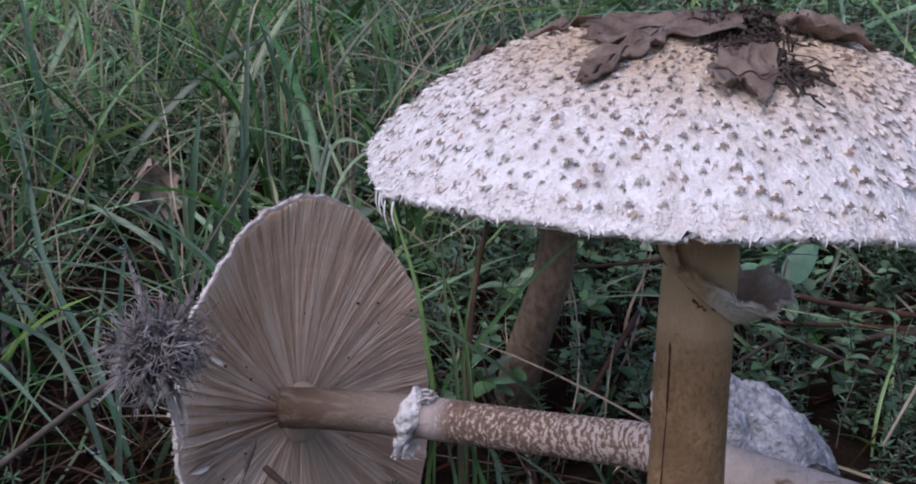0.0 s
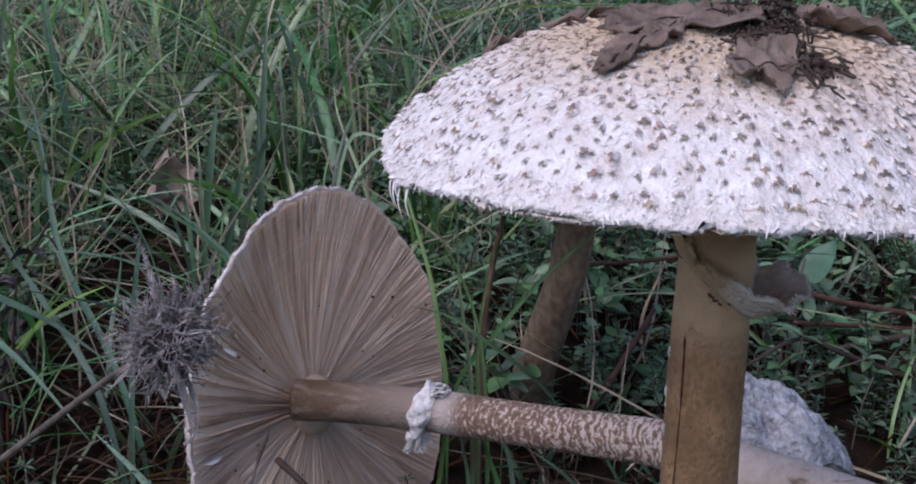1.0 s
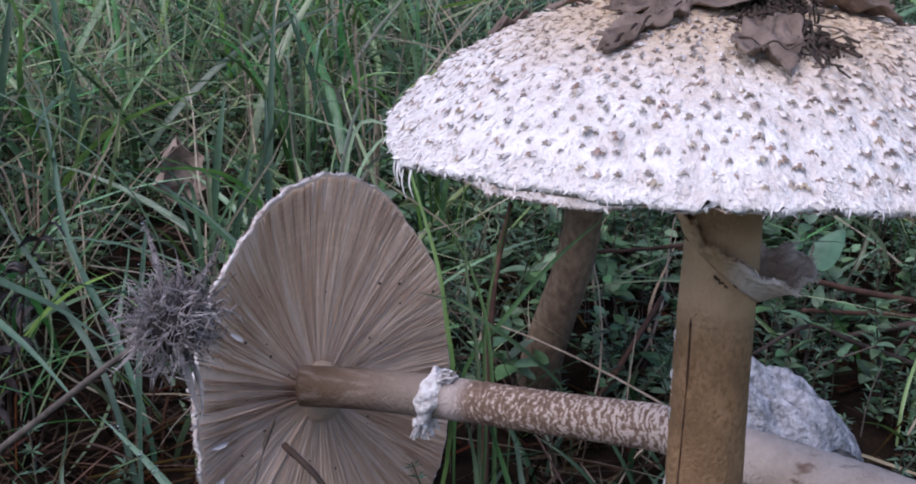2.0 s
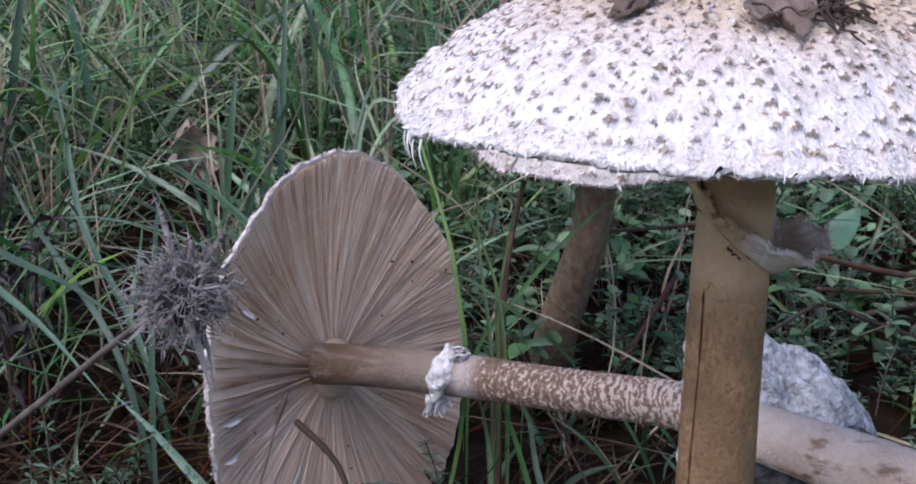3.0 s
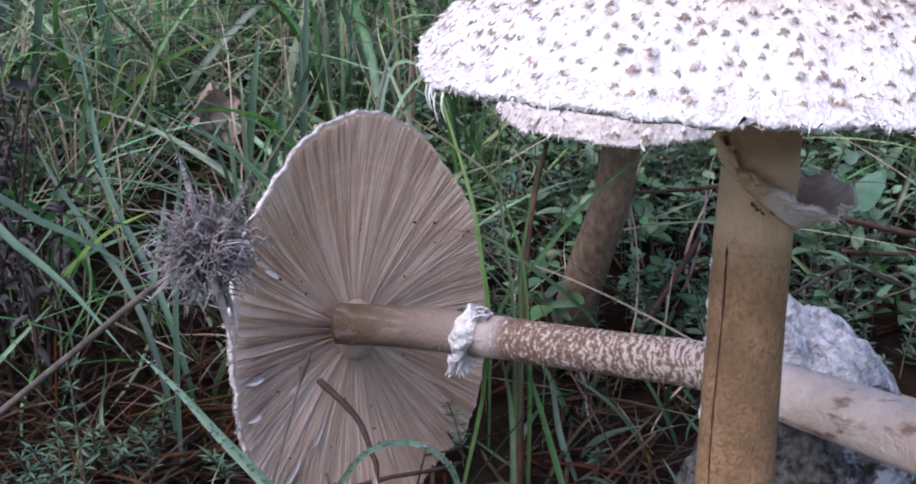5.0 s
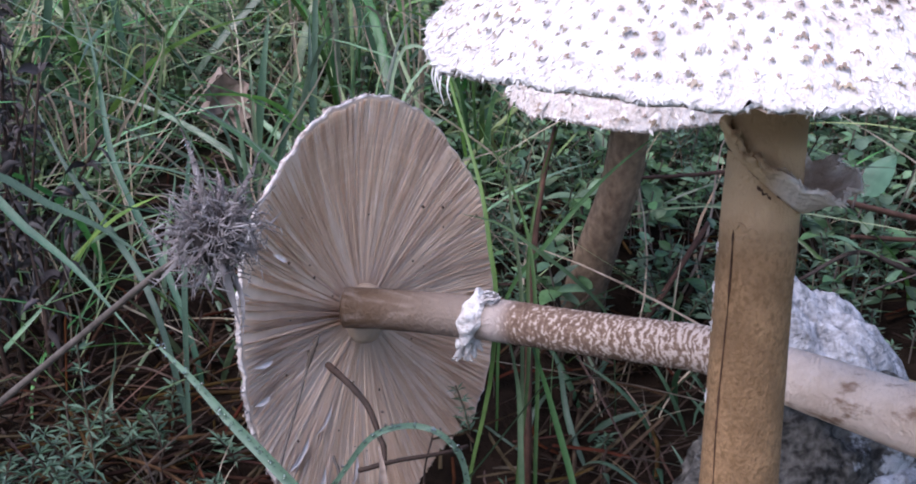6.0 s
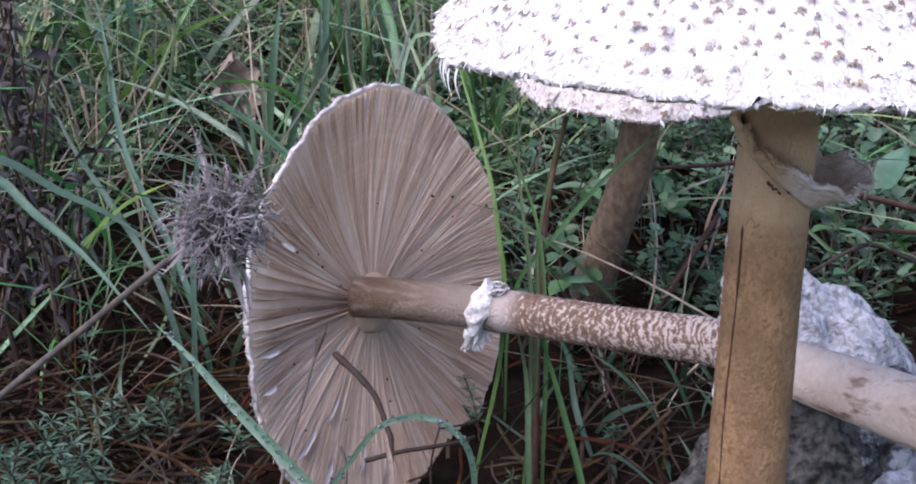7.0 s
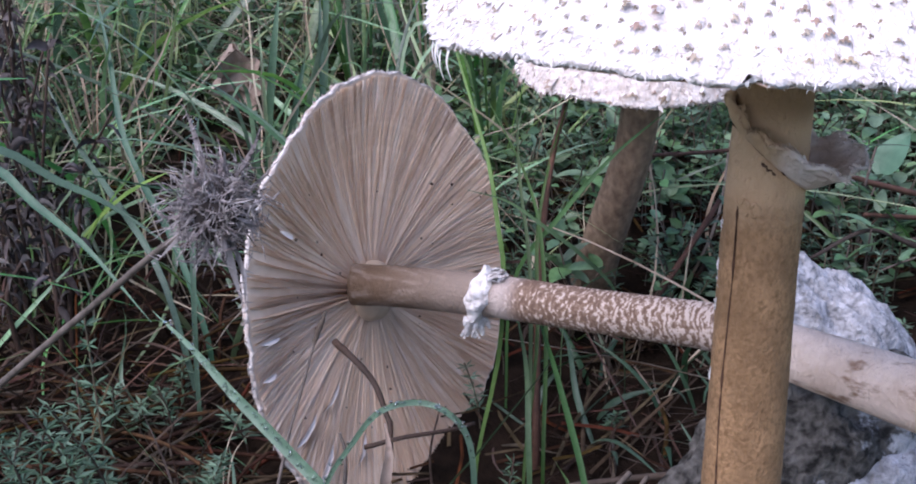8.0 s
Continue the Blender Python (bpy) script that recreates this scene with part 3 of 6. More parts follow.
def build_cap(cap, parent, rng, front=None, near=0.0040, far=0.0088, tufts=2600, strands=900, gills=150, pick=0, at=(0, 0, 0), flesh="cap", frill="tuft", rags=420, shag=0.955, comb=(0, 0, 0), chunky=False, apart=0):
    """Cap with flesh, brown scales, white tufts, ragged margin and gills, all under one parent."""
    R = cap.R
    v, f = revolve(lambda s, a: cap.edge(a) * s ** 0.85, lambda s, a: cap.z(s ** 0.85, a), RINGS, ROUND)
    lump = np.array([0.0008 * noise.noise(Vector(q) * 330) + 0.00045 * noise.noise(Vector(q) * 800) for q in v])
    v[:, 2] += lump * np.clip(np.hypot(v[:, 0], v[:, 1]) / R * 3, 0, 1)
    # margin rolls over and runs back beneath
    a = np.arange(ROUND) * 2 * np.pi / ROUND
    rings = [(1.0, -0.0008), (0.994, -0.0015), (0.986, -0.0014)]
    for k, (q, dz) in enumerate(rings):
        r = cap.edge(a) * q
        jag = 0.0006 * rng.normal(size=ROUND) * (k < 2)
        v = np.vstack([v, np.stack([r * np.cos(a), r * np.sin(a), cap.z(1.0, a) + dz + jag], -1)])
    rows = RINGS + len(rings)
    f += [(i * ROUND + j, i * ROUND + (j + 1) % ROUND, (i + 1) * ROUND + (j + 1) % ROUND, (i + 1) * ROUND + j) for i in range(RINGS - 1, rows - 1) for j in range(ROUND)]
    top = mesh_object("cap", v, f, M[flesh], parent, "white shaggy cap with a tan centre")
    top.matrix_local = pose(*at)
    parent = top
    # gill bed and lamellae
    v, f = revolve(lambda s, a: 0.012 + (cap.edge(a) * 0.990 - 0.012) * s, lambda s, a: cap.z(1.0, a) * s ** 2 - 0.002 + 0.010 * (1 - s ** 2), 14, 192)
    bed = mesh_object("gill_bed", v, f, M["gillbed"], parent)
    shapes = [gill_shape(rng, k % 2) for k in range(16)] + [gill_shape(rng, 0, 0.0024) for k in range(6)]
    blanks = []
    for shape in (shapes[:16] if apart else ()):
        me = bpy.data.meshes.new("gill")
        me.from_pydata([tuple(q) for q in shape], [], GILL_F)
        me.polygons.foreach_set("use_smooth", [True] * len(me.polygons))
        me.materials.append(M["gill"])
        me.attributes.new("along", "FLOAT", "POINT").data.foreach_set("value", np.tile(np.linspace(0, 1, GILL_N), 2))
        blanks.append(me)
    gs = Soup()
    for k in range(gills):
        ga = 2 * np.pi * k / gills + rng.normal() * 0.004
        reach, kind = float(cap.edge(ga)) * 0.978 - 0.014, 2 * int(rng.integers(8)) + k % 2
        if apart and float(gap_at(ga)) > 0.45:
            if rng.random() < 0.66:
                continue
            kind = 16 + int(rng.integers(6))
        m = Matrix.Rotation(ga, 4, "Z") @ Matrix(((reach, 0, 0, 0.014), (0, 1, 0, 0), (float(cap.z(1.0, np.array(ga))), 0, rng.uniform(0.8, 1.15), 0), (0, 0, 0, 1)))
        if abs(ga - np.pi / 2) < np.pi * apart / gills and kind < 16:
            o = new("gill", blanks[kind])
            o.parent = bed
            o.matrix_local = m
        else:
            gs.add(np.array([tuple(m @ Vector(q)) for q in shapes[kind]]), GILL_F)
    rest = tagged(gs.build("gill_rest", M["gill"], parent, "thin cream gills"), kind="stuff")
    rest.data.attributes.new("along", "FLOAT", "POINT").data.foreach_set("value", np.tile(np.linspace(0, 1, GILL_N), 2 * (gs.n // (2 * GILL_N))))
    # brown scales
    places = flake_places(cap, rng, near, far)
    s, a, size = places.T
    s = np.clip(s, 0.05, 0.985)
    p, d, nrm = cap.frame_at(s, a)
    shared = []
    for k, t in enumerate(FLAKE):
        me = bpy.data.meshes.new("scale")
        me.from_pydata([tuple(q * FLAKE_UNIT) for q in t], [], FLAKE_F)
        me.polygons.foreach_set("use_smooth", [True] * len(me.polygons))
        me.materials.append(M["fold"])
        me.materials.append(M["scale"])
        me.polygons.foreach_set("material_index", FLAKE_M)
        shared.append(me)
    order = np.arange(len(places))
    if pick:
        order = np.argsort([abs((q - front + np.pi) % (2 * np.pi) - np.pi) for q in a])
    rest = Soup()
    for rank, k in enumerate(order):
        yaw = rng.normal() * 0.32
        along = d[k] + np.array(comb)
        along = unit(along - nrm[k] * (along @ nrm[k]))
        x = along * math.cos(yaw) + np.cross(nrm[k], along) * math.sin(yaw)
        tip = rng.normal() * 0.12
        x = unit(x * math.cos(tip) + nrm[k] * math.sin(tip))
        y = unit(np.cross(nrm[k], x))
        z = np.cross(x, y)
        grow = size[k] * rng.choice((0.38, 0.46, 0.56, 0.68, 0.86))
        L, Wd = grow * rng.uniform(1.1, 1.7) * (1.12 - 0.4 * s[k] ** 2), grow * rng.uniform(0.55, 1.15)
        m = Matrix(((x[0] * L, y[0] * Wd, z[0] * L, p[k][0]), (x[1] * L, y[1] * Wd, z[1] * L, p[k][1]), (x[2] * L, y[2] * Wd, z[2] * L, p[k][2]), (0, 0, 0, 1)))
        kind = int(rng.integers(3))
        if rank < pick:
            o = new("scale", shared[kind])
            o.parent = parent
            o.matrix_local = m @ Matrix.Diagonal((1 / FLAKE_UNIT, 1 / FLAKE_UNIT, 1 / FLAKE_UNIT, 1))
        else:
            rest.add([tuple(m @ Vector(q)) for q in FLAKE[kind]], FLAKE_F)
    if rest.n:
        ob = tagged(rest.build("scale_coat", M[flesh], parent), kind="stuff")
        ob.data.materials.append(M["scale"])
        ob.data.polygons.foreach_set("material_index", FLAKE_M * (rest.n // (5 * FLAKE_W)))
    # white fibres combed down the flesh, some of them standing up
    soup = Soup()
    for count, lo, hi, thin, up in ((tufts, 0.0010, 0.0022, (0.20, 0.50), 0.30), (int(tufts * 1.2), 0.0018, 0.0042, (0.06, 0.14), 0.05)):
        s = np.sqrt(rng.uniform(0.08, 1, count)) * 0.997
        a = rng.uniform(0, 2 * np.pi, count)
        p, d, nrm = cap.frame_at(s, a)
        yaw = rng.normal(size=count)[:, None] * 0.35
        x = d * np.cos(yaw) + np.cross(nrm, d) * np.sin(yaw)
        ti = rng.uniform(0.02, up, count)[:, None]
        x = x * np.cos(ti) + nrm * np.sin(ti)
        L = rng.uniform(lo, hi, count) * (0.5 + 0.6 * s)
        leaf_batch(soup, p + nrm * 0.0001, x, nrm, L, L * rng.uniform(*thin, count), LANCE)
    tagged(soup.build("fibre_coat", M[frill], parent, "fine white shaggy fibres"), kind="stuff")
    # ragged fringe hanging from the margin
    soup = Soup()
    c = strands
    a = rng.uniform(0, 2 * np.pi, c)
    a = a + 0.02 * np.sin(60 * a)
    p, d, nrm = cap.frame_at(rng.uniform(0.935, 1.0, c), a)
    L = rng.gamma(2.2, 0.0007, c).clip(0.0004, 0.0045)
    w = rng.uniform(0.00010, 0.00034, c)
    t = np.cross(nrm, d)
    side = rng.normal(size=(c, 1)) * 0.8
    start = unit(d + nrm * rng.uniform(0.0, 0.7, (c, 1)) + t * side)
    curl = unit(np.array([0, 0, -1.0]) * rng.uniform(-0.2, 1.0, (c, 1)) + t * rng.normal(size=(c, 1)) * 1.5 - d * rng.uniform(-0.3, 0.9, (c, 1)))
    u = np.linspace(0, 1, 5)[None, :, None]
    line = p[:, None] + L[:, None, None] * (start[:, None] * u + (curl - start)[:, None] * 0.85 * u * u)
    wide = (w[:, None] * np.array([1, 0.9, 0.7, 0.45, 0.08])[None])[..., None]
    vv = np.stack([line - t[:, None] * wide, line + nrm[:, None] * wide * 0.8, line + t[:, None] * wide], 2).reshape(c, 15, 3)
    soup.batch(vv, [(i * 3 + k, i * 3 + k + 1, i * 3 + k + 4, i * 3 + k + 3) for i in range(4) for k in (0, 1)])
    c = strands // 2
    a = rng.uniform(0, 2 * np.pi, c)
    p, d, nrm = cap.frame_at(np.full(c, 0.995), a)
    t = np.cross(nrm, d)
    p = p + np.array([0, 0, -0.0008])
    down = unit(np.array([0, 0, -1.0]) + t * rng.normal(0, 0.6, (c, 1)) + d * rng.normal(0.1, 0.4, (c, 1)))
    back = unit(np.array([0, 0, -1.0]) + t * rng.normal(0, 1.2, (c, 1)) - d * rng.uniform(0, 0.8, (c, 1)))
    L = rng.gamma(2.0, 0.0005, c).clip(0.0004, 0.003)
    u = np.linspace(0, 1, 4)[None, :, None]
    line = p[:, None] + L[:, None, None] * (down[:, None] * u + (back - down)[:, None] * 0.8 * u * u)
    wide = (rng.uniform(0.00012, 0.0005, c)[:, None] * np.array([1, 0.9, 0.6, 0.1])[None])[..., None]
    vv = np.stack([line - t[:, None] * wide, line + d[:, None] * wide * 0.8, line + t[:, None] * wide], 2).reshape(c, 12, 3)
    soup.batch(vv, [(i * 3 + k, i * 3 + k + 1, i * 3 + k + 4, i * 3 + k + 3) for i in range(3) for k in (0, 1)])
    # thicker rags of torn skin along the margin
    a = rng.uniform(0, 2 * np.pi, rags)
    p, d, nrm = cap.frame_at(rng.uniform(shag, 1.0, rags), a)
    L = rng.uniform(0.0010, 0.0030, rags) if shag > 0.9 else rng.uniform(0.0018, 0.0060, rags)
    way = d + nrm * rng.normal(0.25, 0.5, (rags, 1)) + np.cross(nrm, d) * rng.normal(0, 0.8, (rags, 1))
    leaf_batch(soup, p - d * 0.0005, way, nrm + rng.normal(size=(rags, 3)) * 0.4, L, L * (rng.uniform(0.4, 0.9, rags) if chunky else rng.uniform(0.12, 0.4, rags)), OVAL if chunky else LANCE)
    tagged(soup.build("fringe", M[frill], parent, "ragged white fringe"), kind="stuff")
    return top


def build_stem(parent, points, radii, mat, label, sides=40, n=70):
    p = spline(points, n)
    r = np.interp(np.linspace(0, 1, n), np.linspace(0, 1, len(radii)), radii)
    v, f = tube(p, r, sides, 0.006)
    return mesh_object("stem", v, f, mat, parent, label)


# standing parasol in front
FX, FY = 0.0765, 0.3825
CX, CY, RIM = 0.0704, 0.3795, 0.2804
front = thing("parasol_mushroom", pose(FX, FY, 0), "tall standing parasol mushroom, white shaggy cap littered with dead leaves", "mushroom", "parasol mushrooms")


def front_lift(a):
    tear = 0.0014 * np.exp(-((a % (2 * np.pi) - radians(261)) / 0.022) ** 2)
    return -0.0018 * np.cos(a) - 0.0010 * np.cos(2 * a) + 0.0004 * np.sin(2 * a) + 0.00145 * np.cos(3 * a) + 0.0013 * np.sin(3 * a) + tear


FCAP = CapShape(0.0961, 0.0333, 2.94, 3, front_lift, skew=(0, 0, 0.0065, 0.0377), notch=0.018)
build_cap(FCAP, front, np.random.default_rng(11), front=radians(-115), pick=300, near=0.0025, far=0.0057, tufts=2600, strands=6500, at=(CX - FX, CY - FY, RIM), comb=(0, -0.3, 0), rags=2600, shag=0.93)


def torn_strips():
    """Long strips of torn margin that dangle from one flank."""
    rng = np.random.default_rng(77)
    top = [o for o in front.children if o.name.startswith("cap")][0]
    for k, deg in enumerate((186, 196, 201, 203, 205, 207, 209.5, 213, 219, 226)):
        a = radians(deg)
        p, d, nrm = FCAP.frame_at(np.array(0.99), np.array(a))
        L = rng.uniform(0.007, 0.0115) if 196 < deg < 212 else rng.uniform(0.003, 0.006)
        t = np.cross(nrm, d)
        q = [p - d * 0.001, p + np.array([0, 0, -0.45 * L]) + d * 0.0012, p + np.array([0, 0, -L]) + t * rng.normal() * 0.0014]
        vv, ff = ribbon(spline(q, 9), np.array([1.6, 1.2, 0.9, 0.8, 0.7, 0.6, 0.5, 0.35, 0.1]) * rng.uniform(0.0011, 0.0020), t, 0.3)
        mesh_object("torn_strip", vv, ff, M["tuft"], top)


torn_strips()
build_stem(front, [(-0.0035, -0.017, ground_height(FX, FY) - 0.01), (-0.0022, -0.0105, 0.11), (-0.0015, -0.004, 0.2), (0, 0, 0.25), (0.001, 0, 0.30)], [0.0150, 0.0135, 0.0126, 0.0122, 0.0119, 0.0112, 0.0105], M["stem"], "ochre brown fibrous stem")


def front_ring():
    """Torn collar: hugs the stem on one side and hangs open as a cup on the other."""
    na, nr = 96, 14
    v = []
    for i in range(nr):
        s = i / (nr - 1)
        for j in range(na):
            a = 2 * math.pi * j / na
            open_ = (0.5 + 0.5 * math.cos(a - radians(-8))) ** 1.7
            r = 0.0120 + (0.0016 + 0.0140 * open_) * s ** 0.85 + (0.0009 * math.sin(9 * a + 3 * s) + 0.0006 * math.sin(17 * a)) * s
            z = 0.2335 - 0.0105 * math.cos(a) + s * (0.0068 + 0.0012 * math.sin(4 * a + 1) + 0.004 * open_) + 0.0010 * math.sin(13 * a + 2) * s * s
            z -= 0.004 * open_ * max(0, -math.sin(a)) * s * s
            q = noise.noise(Vector((6 * math.cos(a), 6 * math.sin(a), 5 * s))) * s
            v.append(((r + 0.0016 * q) * math.cos(a), (r + 0.0016 * q) * math.sin(a) - 0.0015, z + 0.0015 * q + 0.0009 * noise.noise(Vector((17 * math.cos(a), 17 * math.sin(a), 9 * s))) * s))
    f = [(i * na + j, i * na + (j + 1) % na, (i + 1) * na + (j + 1) % na, (i + 1) * na + j) for i in range(nr - 1) for j in range(na)]
    ob = mesh_object("ring", v, f, M["ring"], front, "torn pale ring, open on one side")
    mod = ob.modifiers.new("thick", "SOLIDIFY")
    mod.thickness, mod.offset = 0.0016, 0
    rags = Soup()
    rr = np.random.default_rng(6)
    lip = v[-na:]
    for k in range(500):
        o = np.array(lip[rr.integers(na)]) + rr.normal(size=3) * 0.0005
        d = unit(np.array([o[0], o[1], 0.004 * rr.normal() - 0.004])) * rr.uniform(0.0004, 0.0016)
        vv, ff = ribbon(np.array([o - d, o, o + d + rr.normal(size=3) * 0.0003]), np.array([1, 0.8, 0.2]) * rr.uniform(0.0003, 0.0009), rr.normal(size=3), 0.2)
        rags.add(vv, ff)
    tagged(rags.build("ring_fray", M["ring"], ob, "frayed lip of the ring"), kind="stuff")
    # dark tear where the collar leaves the stem, and the long crack down the stem
    rng = np.random.default_rng(5)
    for a0, a1, drop in ((-175, -78, 0.0), (-112, -92, -0.0028)):
        pts = [(0.01235 * math.cos(radians(a)), 0.01235 * math.sin(radians(a)) - 0.0018, 0.2332 + drop - 0.0105 * math.cos(radians(a)) + 0.0005 * rng.normal()) for a in np.linspace(a0, a1, 12)]
        vv, ff = tube(spline(pts, 30), np.r_[0.00005, np.full(28, 0.00028), 0.00005] * (1 + 0.4 * rng.normal(size=30)).clip(0.3, 1.8), 6)
        mesh_object("tear", vv, ff, M["crack"], front, "dark tear in the skin")

    def skin(z, deg, proud=0.0):
        """A point on the stem's skin, in the mushroom's own space."""
        u = (0.2 - z) / 0.09
        r = 0.0120 + 0.0008 * u + proud
        return np.array([-0.0015 - 0.0007 * u + r * math.cos(radians(deg)), -0.004 - 0.0065 * u + r * math.sin(radians(deg)), z])

    pts = [skin(z, -138 + 2.0 * math.sin(70 * z), 0.00035) for z in np.linspace(0.2195, 0.06, 18)]
    vv, ff = tube(spline(pts, 60), np.r_[0.0001, np.full(58, 0.00036), 0.0001] * (1 + 0.35 * rng.normal(size=60)).clip(0.4, 1.6), 6)
    mesh_object("crack", vv, ff, M["crack"], front, "long dark crack down the stem")
    for a0, a1, z0 in ((-140, -100, 0.2205), (-128, -92, 0.2175), (-84, -52, 0.2165)):
        pts = [skin(z0 + 0.0006 * rng.normal(), a) for a in np.linspace(a0, a1, 8)]
        vv, ff = tube(spline(pts, 24), 0.00055 * np.sin(np.linspace(0.1, 3.04, 24)) + 0.0001, 6, 0.15)
        mesh_object("skin_fold", vv, ff, M["stem"], front, "raised fold of torn skin")
    # white ragged strip of skin along one flank
    for z0, z1 in ((0.2125, 0.2075), (0.2010, 0.1900), (0.1865, 0.1815), (0.1620, 0.1570)):
        n = 26
        zs = np.linspace(z0, z1, n)
        inner = np.array([skin(z, -162, -0.0003) for z in zs])
        mid = np.array([skin(z, -176, -0.0001 + 0.0004 * rng.random()) for z in zs])
        outer = np.array([skin(z, -184 + 4 * rng.normal(), 0.0001 + 0.0009 * rng.random() * math.sin(math.pi * (k + 0.5) / n)) for k, z in enumerate(zs)])
        v = np.stack([inner, mid, outer], 1).reshape(-1, 3)
        f = [(i * 3 + k, i * 3 + k + 1, i * 3 + k + 4, i * 3 + k + 3) for i in range(n - 1) for k in (0, 1)]
        mesh_object("skin_strip", v, f, M["whitering"], front, "white ragged strip of skin")


front_ring()


def cap_leaf(name, u, v, long_, wide, turn, seed, curl, label, lobes=3, lift=0.0016):
    """A dead leaf scrap that lies over the cap: u, v its centre in plan from the cap's axis."""
    rng = np.random.default_rng(seed)
    ph = rng.uniform(0, 6.28, 4)
    na, nr = 72, 12
    verts = []
    c, s_ = math.cos(radians(turn)), math.sin(radians(turn))
    for i in range(nr + 1):
        q = i / nr
        for j in range(na):
            a = 2 * math.pi * j / na
            edge = 1 + 0.30 * math.sin(lobes * a + ph[0]) + 0.16 * math.sin((lobes + 2) * a + ph[1]) + 0.07 * math.sin(13 * a + ph[2]) + 0.04 * math.sin(29 * a + ph[3])
            lx, ly = q * edge * long_ * math.cos(a), q * edge * wide * math.sin(a)
            x, y = u + lx * c - ly * s_, v + lx * s_ + ly * c
            r, az = math.hypot(x, y), math.atan2(y, x)
            z = float(FCAP.z(np.array(min(r / float(FCAP.edge(np.array(az))), 1.0)), np.array(az)))
            z += lift + curl * q ** 3 * (0.5 + 0.5 * math.sin(2 * a + ph[1])) + 0.0011 * math.sin(420 * lx + ph[2]) * math.sin(300 * ly) + 0.0007 * math.sin(900 * lx + 500 * ly) + 0.0012 * abs(ly) / wide
            verts.append((x, y, z))
    f = [(i * na + j, i * na + (j + 1) % na, (i + 1) * na + (j + 1) % na, (i + 1) * na + j) for i in range(nr) for j in range(na)]
    ob = mesh_object(name, verts, f, M["leaf_dead"])
    ob.matrix_world = pose(CX, CY, RIM)
    mod = ob.modifiers.new("thick", "SOLIDIFY")
    mod.thickness, mod.offset = 0.0005, 0
    spine = [verts[i * na + na // 2] for i in range(nr - 1, 0, -2)] + [verts[i * na] for i in range(1, nr, 2)]
    vv, ff = tube(spline([np.array(q) + (0, 0, 0.0004) for q in spine], 30), np.linspace(0.0005, 0.0002, 30), 6)
    mesh_object("midrib", vv, ff, M["darktwig"], ob, "dark midrib")
    return tagged(ob, label, "dead leaf", "dead leaves on the cap")


cap_leaf("dead_leaf", -0.004, -0.003, 0.027, 0.0135, 16, 4, 0.003, "brown lobed dead leaf draped over the cap's crown")
cap_leaf("dead_leaf", -0.0255, -0.0285, 0.0180, 0.0072, 55, 8, 0.001, "brown tip of a dead leaf lying on white scales", 2)
cap_leaf("dead_leaf", 0.004, -0.047, 0.0072, 0.0172, -8, 12, 0.004, "crumpled brown dead leaf hanging down the cap", 2)
cap_leaf("dead_leaf", 0.038, 0.002, 0.0155, 0.0085, -6, 15, 0.004, "curled brown dead leaf with raised edges on the cap", 2, 0.0018)
cap_leaf("dead_leaf", -0.038, 0.021, 0.0095, 0.0040, 10, 18, 0.001, "small brown scrap of leaf lying on the tan crown", 2)
cap_leaf("dead_leaf", -0.061, 0.030, 0.0085, 0.0030, 60, 19, 0.001, "narrow dark sliver of leaf on the cap's flank", 2)


def cap_soil():
    rng = np.random.default_rng(17)
    for k, (u, v, spread, count, label) in enumerate(((0.014, -0.003, 0.0055, 110, "dark crumbs of soil on the cap's crown"), (0.010, -0.022, 0.0045, 60, "dark soil crumbs above the hanging leaf"), (0.017, -0.042, 0.0035, 25, "dark rootlets and crumbs on white flesh"))):
        soup = Soup()
        for i in range(count * 3):
            x, y = u + rng.normal() * spread, v + rng.normal() * spread * 0.7
            r, az = math.hypot(x, y), math.atan2(y, x)
            z = float(FCAP.z(np.array(r / FCAP.R), np.array(az))) + abs(rng.normal()) * 0.0025 * (1.6 if k == 0 else 0.5)
            size = rng.uniform(0.0003, 0.0014)
            t = np.array([(1, 0, 0), (0, 1, 0), (-1, 0, 0), (0, -1, 0), (0, 0, 1), (0, 0, -1)]) * size * rng.uniform(0.5, 1.3, (6, 3)) + (x, y, z + size * 0.4)
            soup.add(t, [(0, 1, 4), (1, 2, 4), (2, 3, 4), (3, 0, 4), (1, 0, 5), (2, 1, 5), (3, 2, 5), (0, 3, 5)])
        for i in range(26):
            q = [np.array([u + rng.normal() * spread, v + rng.normal() * spread, 0])]
            for _ in range(3):
                q.append(q[-1] + np.array([rng.normal() * 0.003, rng.normal() * 0.003, 0]))
            for w in q:
                w[2] = float(FCAP.z(np.array(math.hypot(w[0], w[1]) / FCAP.R), np.array(math.atan2(w[1], w[0])))) + abs(rng.normal()) * 0.002 + 0.0006
            vv, ff = tube(spline(q, 9), rng.uniform(0.0002, 0.0005), 5, 0.2)
            soup.add(vv, ff)
        ob = soup.build("soil_crumbs", M["soil"], smooth=False)
        ob.matrix_world = pose(CX, CY, RIM)
        tagged(ob, label, "soil", kind="stuff")


cap_soil()

